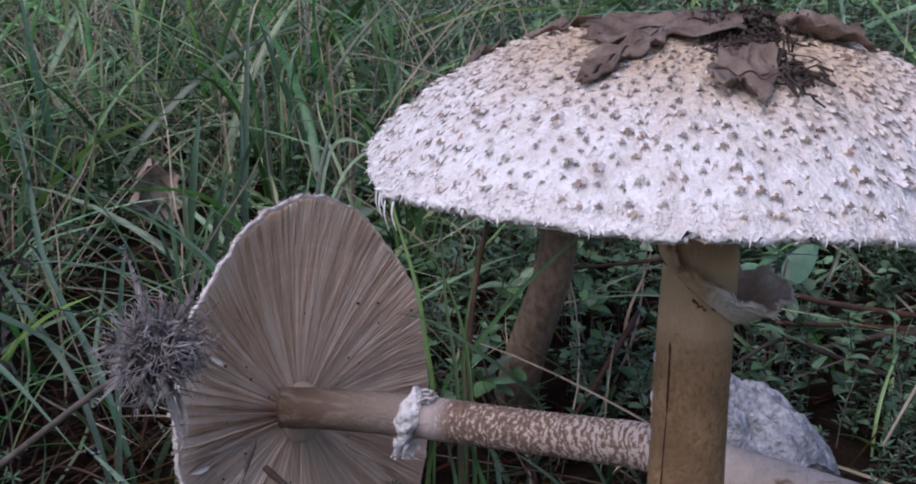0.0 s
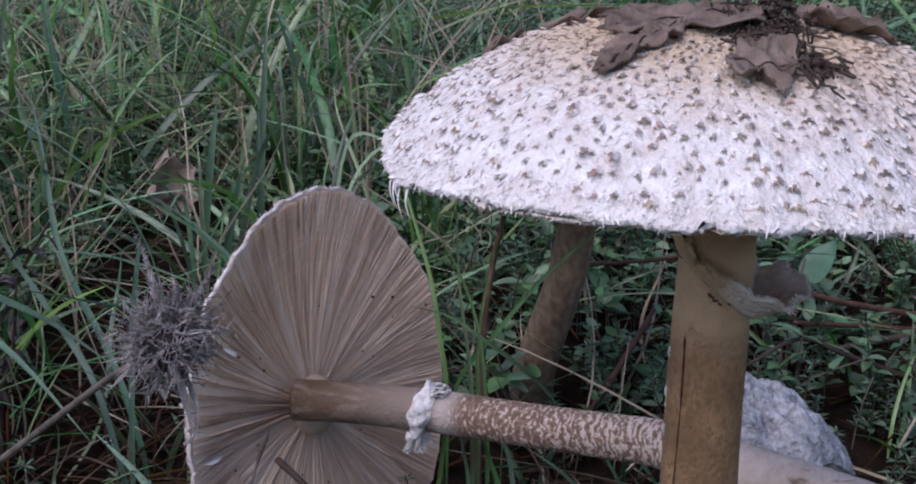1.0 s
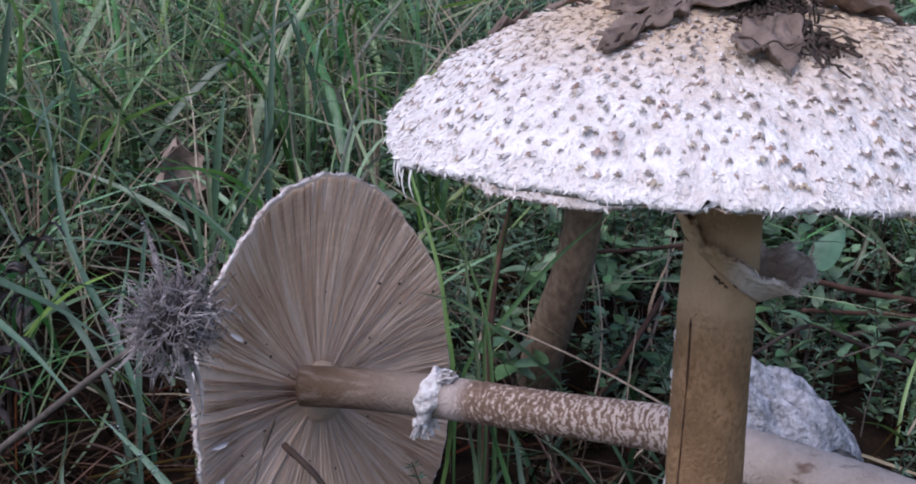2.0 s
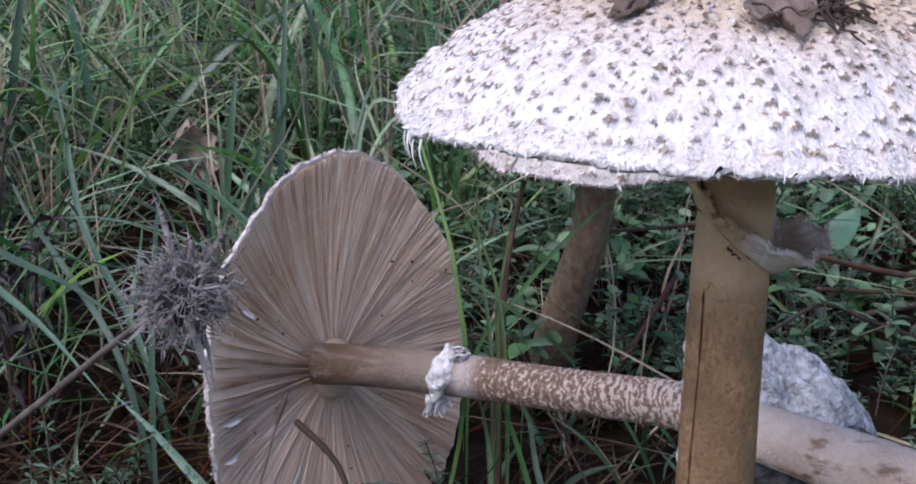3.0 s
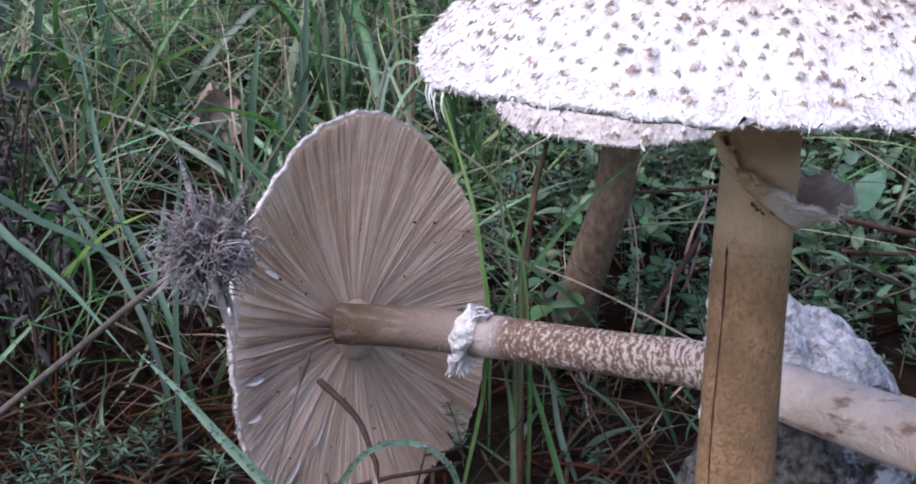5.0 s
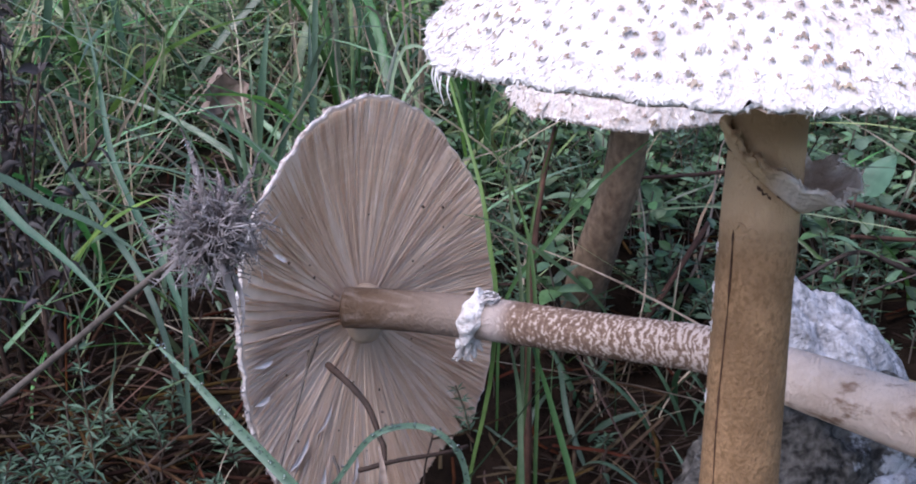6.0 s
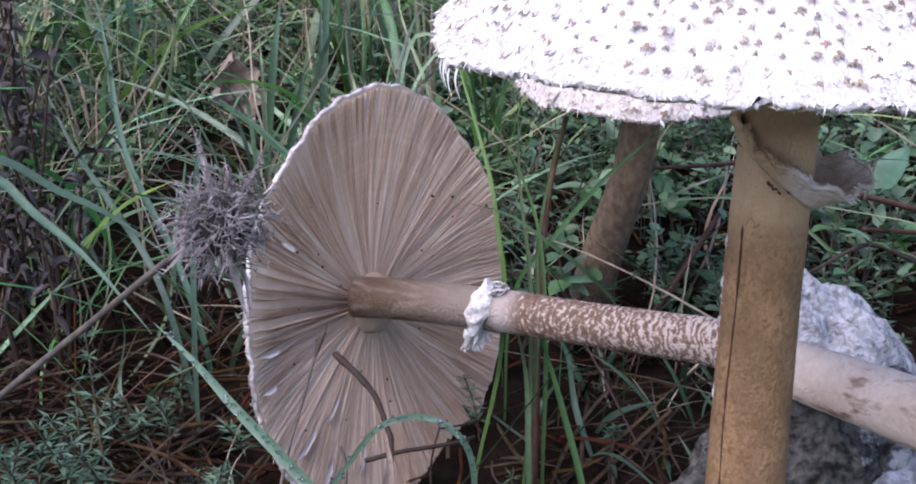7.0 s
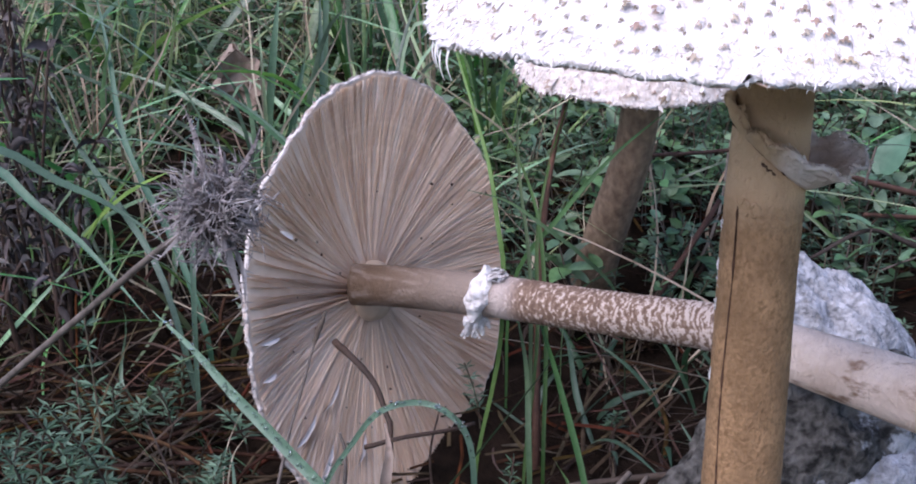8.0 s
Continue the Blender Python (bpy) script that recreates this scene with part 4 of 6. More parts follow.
# fallen parasol, gills towards the path
DISC = Vector((-0.0730, 0.5855, 0.0875))
axis = Vector((0.8614, -0.4834, 0.1535)).normalized()
LAID = Matrix.Translation(DISC) @ axis.to_track_quat("-Z", "Y").to_matrix().to_4x4()
fallen = thing("parasol_mushroom", LAID, "fallen parasol mushroom lying on its cap edge, gills showing", "mushroom", "parasol mushrooms")
BCAP = CapShape(0.1072, 0.026, 2.2, 5, lambda a: 0 * a, 0.020, (-0.037, -0.015, -0.017, 0))
build_cap(BCAP, fallen, np.random.default_rng(21), tufts=2500, strands=1600, gills=820, apart=300, flesh="rearcap", frill="dulltuft", rags=900, shag=0.955, chunky=True)
STEM_LINE = [(-0.0855, 0.5706, 0.0981), (-0.0579, 0.5657, 0.0994), (-0.0151, 0.5552, 0.1003), (0.0258, 0.5378, 0.103), (0.0638, 0.5186, 0.1074), (0.0829, 0.508, 0.1095), (0.1119, 0.4762, 0.1141), (0.149, 0.4418, 0.1161), (0.1785, 0.4118, 0.1169)]
BACK = LAID.inverted()
build_stem(fallen, [tuple(BACK @ Vector(p)) for p in STEM_LINE], [0.0101, 0.0100, 0.0102, 0.0101, 0.0101, 0.0104, 0.0106, 0.0122, 0.0134, 0.0138], M["snakestem"], "pinkish brown snakeskin-patterned stem", n=110)


def fallen_details():
    rng = np.random.default_rng(23)
    # collar in the middle of the gills
    v, f = revolve(lambda s, a: 0.0005 + 0.0150 * np.sin(s * np.pi / 2) + 0 * a, lambda s, a: 0.0085 - 0.0105 * np.cos(s * np.pi / 2) ** 0.8 + 0.0003 * np.sin(9 * a), 16, 48)
    mesh_object("collar", v, f, M["collar"], fallen, "smooth pale collar amid the gills")
    # white torn ring round the stem
    c = spline(STEM_LINE, 200)
    at = c[np.argmin(abs(c[:, 0] + 0.0195))]
    way = unit(c[np.argmin(abs(c[:, 0] + 0.012))] - c[np.argmin(abs(c[:, 0] + 0.027))])
    side = unit(np.cross(way, (0, 0, 1.0)))
    up = np.cross(side, way)
    na, nr = 90, 14
    ph = rng.uniform(0, 6.28, 8)
    v = []
    for i in range(nr):
        s = i / (nr - 1)
        for j in range(na):
            a = 2 * math.pi * j / na
            low = max(0, -math.sin(a + 0.5))
            bump = 0.0011 * math.sin(5 * a + ph[0] + 4 * s) + 0.0008 * math.sin(11 * a + ph[1] - 3 * s) + 0.0005 * math.sin(23 * a + 9 * s)
            r = 0.0106 + 0.0034 * math.sin(math.pi * min(s * 1.05, 1)) ** 0.6 + bump * math.sin(math.pi * s)
            along = (s - 0.5) * (0.0085 + 0.003 * math.sin(2 * a + ph[2]) + 0.0012 * math.sin(7 * a + ph[3])) - 0.0035 * math.sin(a) * 0 - 0.004 * (1 - math.sin(a)) * 0.5
            p = at + way * along + side * (r * math.cos(a)) + up * (r * math.sin(a)) - np.array([0, 0, 0.0022]) * low ** 2 * s
            v.append(BACK @ Vector(p))
    f = [(i * na + j, i * na + (j + 1) % na, (i + 1) * na + (j + 1) % na, (i + 1) * na + j) for i in range(nr - 1) for j in range(na)]
    ring = mesh_object("ring", v, f, M["whitering"], fallen, "white torn ring round the stem")
    # rags that hang under and stand off the ring
    soup = Soup()
    for k in range(60):
        if k < 34:
            root = at - way * rng.uniform(0.002, 0.007) + np.array([0, 0, -0.009]) - side * rng.uniform(-0.004, 0.008) * -1
            tip = root + np.array([rng.normal() * 0.003 - 0.001, -0.001, -rng.uniform(0.003, 0.0125)])
        else:
            root = at + way * rng.uniform(0.0, 0.008) + up * 0.0105 + side * rng.normal() * 0.003
            tip = root + way * rng.uniform(0.001, 0.006) + up * rng.uniform(-0.001, 0.004)
        mid = (root + tip) / 2 + rng.normal(size=3) * 0.001
        vv, ff = ribbon([BACK @ Vector(q) for q in (root, mid, tip)], np.array([1, 0.9, 0.35]) * rng.uniform(0.002, 0.0048), BACK.to_3x3() @ Vector((0.9, 0.3, 0.2)), 0.3)
        soup.add(vv, ff)
    tagged(soup.build("ring_fray", M["whitering"], ring, "white rags hanging from the ring"), kind="stuff")
    # pale grazed patches low on the gills
    for deg, r, L, w in ((6, 0.079, 0.013, 0.005), (-4, 0.086, 0.010, 0.006), (-30, 0.074, 0.022, 0.006), (-44, 0.080, 0.026, 0.007), (-36, 0.052, 0.018, 0.004), (-62, 0.070, 0.018, 0.004), (40, 0.075, 0.010, 0.005)):
        sc = Soup()
        a = radians(deg)
        o = np.array([[r * math.cos(a), r * math.sin(a), -0.0052 + 0.009 * (1 - (r / 0.103) ** 2)]])
        out = np.array([[math.cos(a), math.sin(a), -0.06]])
        leaf_batch(sc, o, out, np.array([[0, 0, -1.0]]), np.array([L]), np.array([w * 0.55]), OVAL)
        mesh = sc.build("scar", M["scar"], fallen, "pale grazed patch on the gills")
    # dirt specks on the gills
    soup = Soup()
    for k in range(26):
        a, r = rng.uniform(0, 6.28), rng.uniform(0.03, 0.095)
        size = rng.uniform(0.0004, 0.0011)
        q = np.array([r * math.cos(a), r * math.sin(a), -0.0068 + 0.009 * (1 - (r / 0.103) ** 2) - 0.0002])
        t = np.array([(1, 0, 0), (0, 1, 0), (-1, 0, 0), (0, -1, 0), (0, 0, 1), (0, 0, -1)]) * size * rng.uniform(0.5, 1.6, (6, 3)) + q
        soup.add(t, [(0, 1, 4), (1, 2, 4), (2, 3, 4), (3, 0, 4), (1, 0, 5), (2, 1, 5), (3, 2, 5), (0, 3, 5)])
    tagged(soup.build("dirt_specks", M["soil"], fallen, "dark specks of dirt on the gills", smooth=False), kind="stuff")


fallen_details()

# rear parasol
RX, RY = 0.060, 0.690
rear = thing("parasol_mushroom", pose(RX, RY, 0), "standing parasol mushroom with a brown leaning stem, behind the others", "mushroom", "parasol mushrooms")
RCAP = CapShape(0.070, 0.042, 4.2, 9)
build_cap(RCAP, rear, np.random.default_rng(31), tufts=3500, strands=7000, gills=90, at=(0, 0, 0.176), flesh="rearcap", rags=2600, shag=0.6)
build_stem(rear, [(-0.027, 0.05, 0.01), (-0.018, 0.035, 0.06), (-0.004, 0.012, 0.125), (0, 0, 0.19)], [0.0135, 0.0125, 0.011, 0.0105], M["rearstem"], "dark brown fibrous stem")

# ---- stones ----


def build_stone(name, centre, size, seed, turn, label, mat, slope=0.0):
    bm = bmesh.new()
    bmesh.ops.create_icosphere(bm, subdivisions=6, radius=1)
    off = Vector((seed * 3.1, seed * 1.7, seed))
    tilt = Euler([radians(q) for q in turn]).to_matrix()
    for v in bm.verts:
        d = v.co.normalized()
        k = 1 + 0.28 * noise.noise(d * 1.3 + off) + 0.14 * noise.noise(d * 3.1 + off) + 0.06 * (0.5 - abs(noise.noise(d * 4.2 + off * 2))) + 0.035 * noise.noise(d * 8 + off) + 0.030 * noise.noise(d * 17 + off) + 0.026 * noise.noise(d * 41 + off)
        v.co = tilt @ (Vector((d.x * size[0], d.y * size[1], d.z * size[2])) * k)
        v.co.z -= slope * v.co.x
    me = bpy.data.meshes.new(name)
    bm.to_mesh(me)
    bm.free()
    me.polygons.foreach_set("use_smooth", [True] * len(me.polygons))
    me.materials.append(M[mat])
    ob = new(name, me)
    ob.matrix_world = pose(*centre)
    return tagged(ob, label, "stone", "stones")


build_stone("stone", (0.168, 0.624, 0.026), (0.058, 0.036, 0.046), 1, (0, 50, -8), "pale grey weathered limestone behind the fallen stem", "stone", 0.55)
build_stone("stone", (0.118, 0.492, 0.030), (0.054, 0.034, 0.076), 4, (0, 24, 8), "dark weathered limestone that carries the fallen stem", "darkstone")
build_stone("stone", (0.150, 0.482, 0.024), (0.036, 0.026, 0.046), 7, (0, 10, 20), "pale lichen-grey limestone lump beneath the fallen stem", "stone", 0.15)

# ---- carpet of plants ----


def scatter(n, x0, x1, y0, y1, keep=lambda x, y: np.ones_like(x, bool), wedge=True):
    x, y = RNG.uniform(x0, x1, n), RNG.uniform(y0, y1, n)
    ok = keep(x, y)
    if wedge:
        ok &= (x > -0.52 * y - 0.12) & (x < 0.42 * y + 0.14)
    x, y = x[ok], y[ok]
    return np.stack([x, y, ground_height(x, y)], -1)


def clear(x, y):
    """Room for the mushrooms and stones, and the open ground before them."""
    fallen_ = ((x + 0.05) / 0.13) ** 2 + ((y - 0.56) / 0.10) ** 2 > 1
    stem_ = (x < -0.05) | (x > 0.26) | (y > 0.70 - 0.35 * np.clip(x, 0, 0.3)) | (y < 0.25)
    leaf_ = (np.abs(x + 0.235) > 0.035) | (y > 0.94) | (y < 0.74)
    return leaf_ & fallen_ & stem_ & (y > 0.50) & (((x - 0.04) ** 2 + (y - 0.74) ** 2) > 0.03 ** 2)


def litter():
    soup = Soup()
    p = scatter(5200, -0.9, 0.8, 0.36, 1.6)
    n = len(p)
    az, L = RNG.uniform(0, 6.28, n), RNG.uniform(0.025, 0.075, n)
    d = np.stack([np.cos(az), np.sin(az), RNG.normal(size=n) * 0.12], -1)
    p[:, 2] += RNG.uniform(0.001, 0.012, n)
    ends = p + d * L[:, None]
    mid = (p + ends) / 2 + RNG.normal(size=(n, 3)) * 0.003
    w = RNG.uniform(0.0006, 0.0013, n)[:, None]
    side = np.stack([-np.sin(az), np.cos(az), 0 * az], -1)
    up = np.array([0, 0, 1.0])
    v = np.stack([q + o for q in (p, mid, ends) for o in (side * w, up * w, -side * w)], 1)
    soup.batch(v, [(0, 1, 4, 3), (1, 2, 5, 4), (3, 4, 7, 6), (4, 5, 8, 7)])
    p = scatter(420, -0.5, 0.1, 0.40, 0.75, lambda x, y: (x < -0.13) | (y < 0.5))
    n = len(p)
    for k in range(n):
        az = RNG.uniform(0, 6.28)
        L = RNG.uniform(0.03, 0.10)
        d = np.array([math.cos(az), math.sin(az), 0]) * L
        rise = RNG.uniform(0.0, 0.035)
        q = p[k] + (0, 0, 0.003)
        v, f = tube(spline([q - d / 2, q + (0, 0, rise) + RNG.normal(size=3) * 0.004, q + d / 2 + (0, 0, RNG.uniform(0, 0.012))], 7), RNG.uniform(0.0004, 0.0013), 5, 0.1)
        soup.add(v, f)
    # thicker reddish stalks, laid across one another
    p = scatter(70, -0.36, -0.10, 0.40, 0.66)
    for q in p:
        az = RNG.normal(0.2, 0.5)
        d = np.array([math.cos(az), math.sin(az), RNG.normal() * 0.06]) * RNG.uniform(0.05, 0.13)
        q = q + (0, 0, RNG.uniform(0.006, 0.022))
        v, f = tube(spline([q - d / 2, q + RNG.normal(size=3) * 0.003, q + d / 2], 9), RNG.uniform(0.0006, 0.0014), 6, 0.12)
        soup.add(v, f)
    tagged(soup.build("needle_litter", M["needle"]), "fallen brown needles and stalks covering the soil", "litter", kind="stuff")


def grasses():
    soup = Soup()

    def sow(p, lo, hi, wlo, whi, lean, droop, az0=None):
        n = len(p)
        az = RNG.uniform(0, 6.28, n) if az0 is None else RNG.normal(az0, 0.9, n)
        grass_batch(soup, p, az, np.abs(RNG.normal(lean, 0.18, n)).clip(0, 0.9), np.abs(RNG.normal(droop, 0.2, n)), RNG.uniform(lo, hi, n), RNG.uniform(wlo, whi, n))

    sow(scatter(300, -0.9, -0.05, 0.72, 1.7, clear), 0.12, 0.27, 0.004, 0.0085, 0.35, 0.5)
    sow(scatter(430, -0.9, 0.05, 0.68, 1.7, clear), 0.10, 0.25, 0.0015, 0.0042, 0.5, 0.6)
    sow(scatter(110, -0.7, -0.14, 0.60, 0.8, clear), 0.07, 0.15, 0.002, 0.005, 0.45, 0.35)
    sow(scatter(850, -0.9, 0.9, 1.05, 2.8, clear), 0.10, 0.26, 0.003, 0.008, 0.5, 0.5)
    sow(scatter(220, -0.03, 0.5, 0.68, 1.2, clear), 0.06, 0.13, 0.002, 0.004, 0.5, 0.4)
    # taller grass beside and behind the viewer, unseen, added to shade the ground ahead
    side = np.concatenate([scatter(500, -0.95, -0.40, -0.1, 0.62, wedge=False), scatter(400, 0.42, 0.9, -0.1, 0.62, wedge=False), scatter(500, -0.9, 0.9, -0.9, -0.25, wedge=False)])
    sow(side, 0.12, 0.26, 0.003, 0.007, 0.25, 0.3)
    # the meadow goes on all round
    wide = scatter(2600, -2.2, 2.2, -2.2, 3.4, lambda x, y: ((np.abs(x) > 0.42 * np.abs(y) + 0.3) | (y < -0.2)) & (np.hypot(x, y - 0.6) < 2.4 + 0.4 * np.sin(4 * x - 3 * y)), wedge=False)
    sow(wide, 0.10, 0.26, 0.003, 0.008, 0.4, 0.4)
    near = lambda x, y: (np.hypot(x, y - 0.6) < 1.7) & ~((x > -0.50 * y - 0.10) & (x < 0.40 * y + 0.12)) & (np.hypot(x, y) > 0.3)
    sow(scatter(9000, -1.7, 1.7, -1.1, 2.3, near, wedge=False), 0.08, 0.24, 0.002, 0.007, 0.45, 0.45)
    far = scatter(9000, -9, 9, -8, 11, lambda x, y: np.hypot(x, y - 0.6) > 2.4, wedge=False)
    n = len(far)
    grass_batch(soup, far, RNG.uniform(0, 6.28, n), np.abs(RNG.normal(0.4, 0.2, n)).clip(0, 0.9), np.abs(RNG.normal(0.4, 0.2, n)), RNG.uniform(0.12, 0.34, n), RNG.uniform(0.008, 0.02, n), n=4)
    tagged(soup.build("grass", M["grass"], across=True), "wet green grass blades, long and bent over", "grass", kind="stuff")
    soup = Soup()
    sow(scatter(560, -0.9, 0.05, 0.75, 1.8, clear), 0.08, 0.22, 0.0014, 0.0040, 0.6, 0.65)
    sow(scatter(420, -0.4, 0.9, 0.85, 2.2, clear), 0.06, 0.16, 0.0012, 0.003, 0.6, 0.5)
    tagged(soup.build("light_grass", M["lightgrass"], across=True), "thin yellow-green grass blades, wet and shining", "grass", kind="stuff")
    soup = Soup()
    sow(scatter(60, -0.04, 0.14, 0.52, 0.68, lambda x, y: y > 0.57 - 0.4 * x), 0.03, 0.085, 0.0016, 0.0045, 0.5, 0.45)
    sow(scatter(20, -0.05, 0.08, 0.43, 0.56), 0.02, 0.06, 0.0014, 0.004, 0.6, 0.4)
    sow(scatter(160, -0.5, -0.10, 0.42, 0.60), 0.015, 0.05, 0.0012, 0.003, 0.7, 0.4)
    tagged(soup.build("low_grass", M["heroblade"], across=True), "short dark green grass under the fallen stem", "grass", kind="stuff")
    soup = Soup()

    def straw(p, lo, hi, lean, w=(0.001, 0.0026)):
        n = len(p)
        grass_batch(soup, p, RNG.uniform(0, 6.28, n), np.abs(RNG.normal(lean, 0.25, n)).clip(0, 0.97), np.abs(RNG.normal(0.15, 0.2, n)), RNG.uniform(lo, hi, n), RNG.uniform(*w, n))

    straw(scatter(620, -0.9, 0.1, 0.66, 1.8, clear), 0.08, 0.24, 0.3)
    straw(scatter(380, -0.9, 0.1, 0.72, 1.8, clear), 0.08, 0.22, 0.85)
    straw(scatter(300, -0.4, 0.9, 0.68, 2.6, clear), 0.05, 0.18, 0.75)
    straw(scatter(20, -0.03, 0.12, 0.46, 0.66), 0.03, 0.07, 0.93)
    straw(scatter(130, -0.6, -0.2, 0.70, 1.1, clear), 0.10, 0.24, 0.3, (0.0010, 0.0022))
    tagged(soup.build("dry_grass", M["straw"], across=True), "dry straw-coloured grass stalks among the green", "dry grass", kind="stuff")
    soup = Soup()
    straw(scatter(1100, -0.55, 0.14, 0.42, 0.70, lambda x, y: (x < -0.15) | (x > -0.02) | (y < 0.5)), 0.03, 0.11, 0.93, (0.0008, 0.0024))
    straw(scatter(60, -0.40, -0.10, 0.45, 0.66, clear), 0.05, 0.13, 0.7, (0.0009, 0.002))
    tagged(soup.build("dead_stalks", M["deadstalk"], across=True), "old brown stalks lying matted on the soil", "dry grass", kind="stuff")


def sprigs(soup, stems, p, lo, hi, per, leaf_len, aspect, whorl, template):
    """Upright sprigs with leaves in whorls."""
    n = len(p)
    az, lean, H = RNG.uniform(0, 6.28, n), RNG.uniform(0.05, 0.6, n), RNG.uniform(lo, hi, n)
    top = p + np.stack([np.cos(az) * lean * H, np.sin(az) * lean * H, H * np.sqrt(1 - lean ** 2 * 0.8)], -1)
    mid = (p + top) / 2 + np.stack([-np.cos(az) * 0.12 * H, -np.sin(az) * 0.12 * H, 0.05 * H], -1)
    s = np.array([0, 0.33, 0.66, 1.0])[None, :, None]
    q = p[:, None] * (1 - s) ** 2 + 2 * mid[:, None] * s * (1 - s) + top[:, None] * s * s
    w = 0.0006
    o = np.array([(w, 0, 0), (-w / 2, w * 0.87, 0), (-w / 2, -w * 0.87, 0)])
    stems.batch((q[:, :, None] + o[None, None]).reshape(n, 12, 3), [(i * 3 + k, i * 3 + (k + 1) % 3, i * 3 + 3 + (k + 1) % 3, i * 3 + 3 + k) for i in range(3) for k in range(3)])
    for i in range(per):
        s = (0.25 + 0.75 * (i + 0.5) / per)
        c = p * (1 - s) ** 2 + 2 * mid * s * (1 - s) + top * s * s
        spin = RNG.uniform(0, 6.28, n)
        for k in range(whorl):
            a = spin + 2 * np.pi * k / whorl + RNG.normal(size=n) * 0.2
            way = np.stack([np.cos(a), np.sin(a), RNG.uniform(-0.15, 0.7, n)], -1)
            L = leaf_len * RNG.uniform(0.6, 1.2, n) * (1 - 0.25 * s)
            leaf_batch(soup, c, way, np.array([0, 0, 1.0]) + RNG.normal(size=(n, 3)) * 0.35, L, L * aspect * RNG.uniform(0.8, 1.2, n), template)


def herbs():
    stems, oval, narrow = Soup(), Soup(), Soup()
    sprigs(oval, stems, scatter(1000, -0.10, 0.75, 0.68, 1.5, clear), 0.02, 0.075, 4, 0.0125, 0.6, 3, OVAL)
    sprigs(oval, stems, scatter(150, -0.10, 0.75, 0.78, 1.5, clear), 0.02, 0.07, 2, 0.024, 0.62, 3, OVAL)
    sprigs(narrow, stems, scatter(220, -0.10, 0.75, 0.72, 1.5, clear), 0.03, 0.08, 3, 0.020, 0.22, 4, LANCE)
    sprigs(oval, stems, scatter(3400, -0.75, 0.5, 0.85, 1.7, clear), 0.015, 0.065, 5, 0.0105, 0.6, 3, OVAL)
    sprigs(oval, stems, scatter(1900, -1.4, 1.4, 1.5, 3.4, lambda x, y: np.hypot(x, y - 0.9) < 2.0 + 0.35 * np.sin(5 * x + 3 * y)), 0.04, 0.12, 4, 0.02, 0.6, 3, OVAL)
    sprigs(oval, stems, scatter(2200, -2.4, 2.4, -2.2, 3.4, lambda x, y: ((np.abs(x) > 0.42 * np.abs(y) + 0.3) | (y < -0.2)) & (np.hypot(x, y - 0.6) < 2.4 + 0.4 * np.sin(4 * x - 3 * y)), wedge=False), 0.03, 0.10, 4, 0.02, 0.6, 3, OVAL)
    sprigs(oval, stems, scatter(5200, -1.7, 1.7, -1.1, 2.3, lambda x, y: (np.hypot(x, y - 0.6) < 1.7) & ~((x > -0.50 * y - 0.10) & (x < 0.40 * y + 0.12)) & (np.hypot(x, y) > 0.3), wedge=False), 0.02, 0.075, 4, 0.012, 0.6, 3, OVAL)
    sprigs(narrow, stems, scatter(10, -0.04, 0.12, 0.45, 0.62, lambda x, y: y > 0.53 - 0.5 * x), 0.015, 0.045, 5, 0.009, 0.2, 7, LANCE)
    sprigs(narrow, stems, scatter(60, -0.5, -0.12, 0.45, 0.85, lambda x, y: clear(x, y + 0.1)), 0.02, 0.06, 5, 0.011, 0.2, 7, LANCE)
    for x, y, h in ((-0.165, 0.425, 0.05), (-0.158, 0.432, 0.035), (-0.172, 0.44, 0.045), (-0.155, 0.50, 0.065), (-0.150, 0.505, 0.05), (-0.115, 0.44, 0.03), (-0.105, 0.45, 0.035), (-0.092, 0.445, 0.03), (-0.21, 0.52, 0.06), (-0.183, 0.475, 0.125), (-0.176, 0.482, 0.11), (-0.190, 0.47, 0.105), (-0.203, 0.415, 0.10), (-0.195, 0.425, 0.085), (-0.128, 0.462, 0.05), (-0.135, 0.47, 0.06), (-0.23, 0.50, 0.08)):
        sprigs(narrow, stems, np.array([[x, y, float(ground_height(x, y))]]), h, h + 0.01, 11, 0.0105, 0.19, 8, LANCE)
    sprigs(narrow, stems, scatter(1100, -0.1, 0.75, 0.62, 1.4, clear), 0.02, 0.07, 5, 0.009, 0.24, 6, LANCE)
    tagged(oval.build("leafy_herbs", M["herb"]), "low green herbs with small oval leaves", "herbs", kind="stuff")
    tagged(narrow.build("bedstraw_carpet", M["bedstraw"]), "grey-green bedstraw with whorls of narrow leaves", "herbs", kind="stuff")
    tagged(stems.build("herb_stems", M["herbstem"]), "thin dark stems of the low herbs", "herbs", kind="stuff")


litter()
grasses()
herbs()

# ---- dry thistle head on its stalk ----


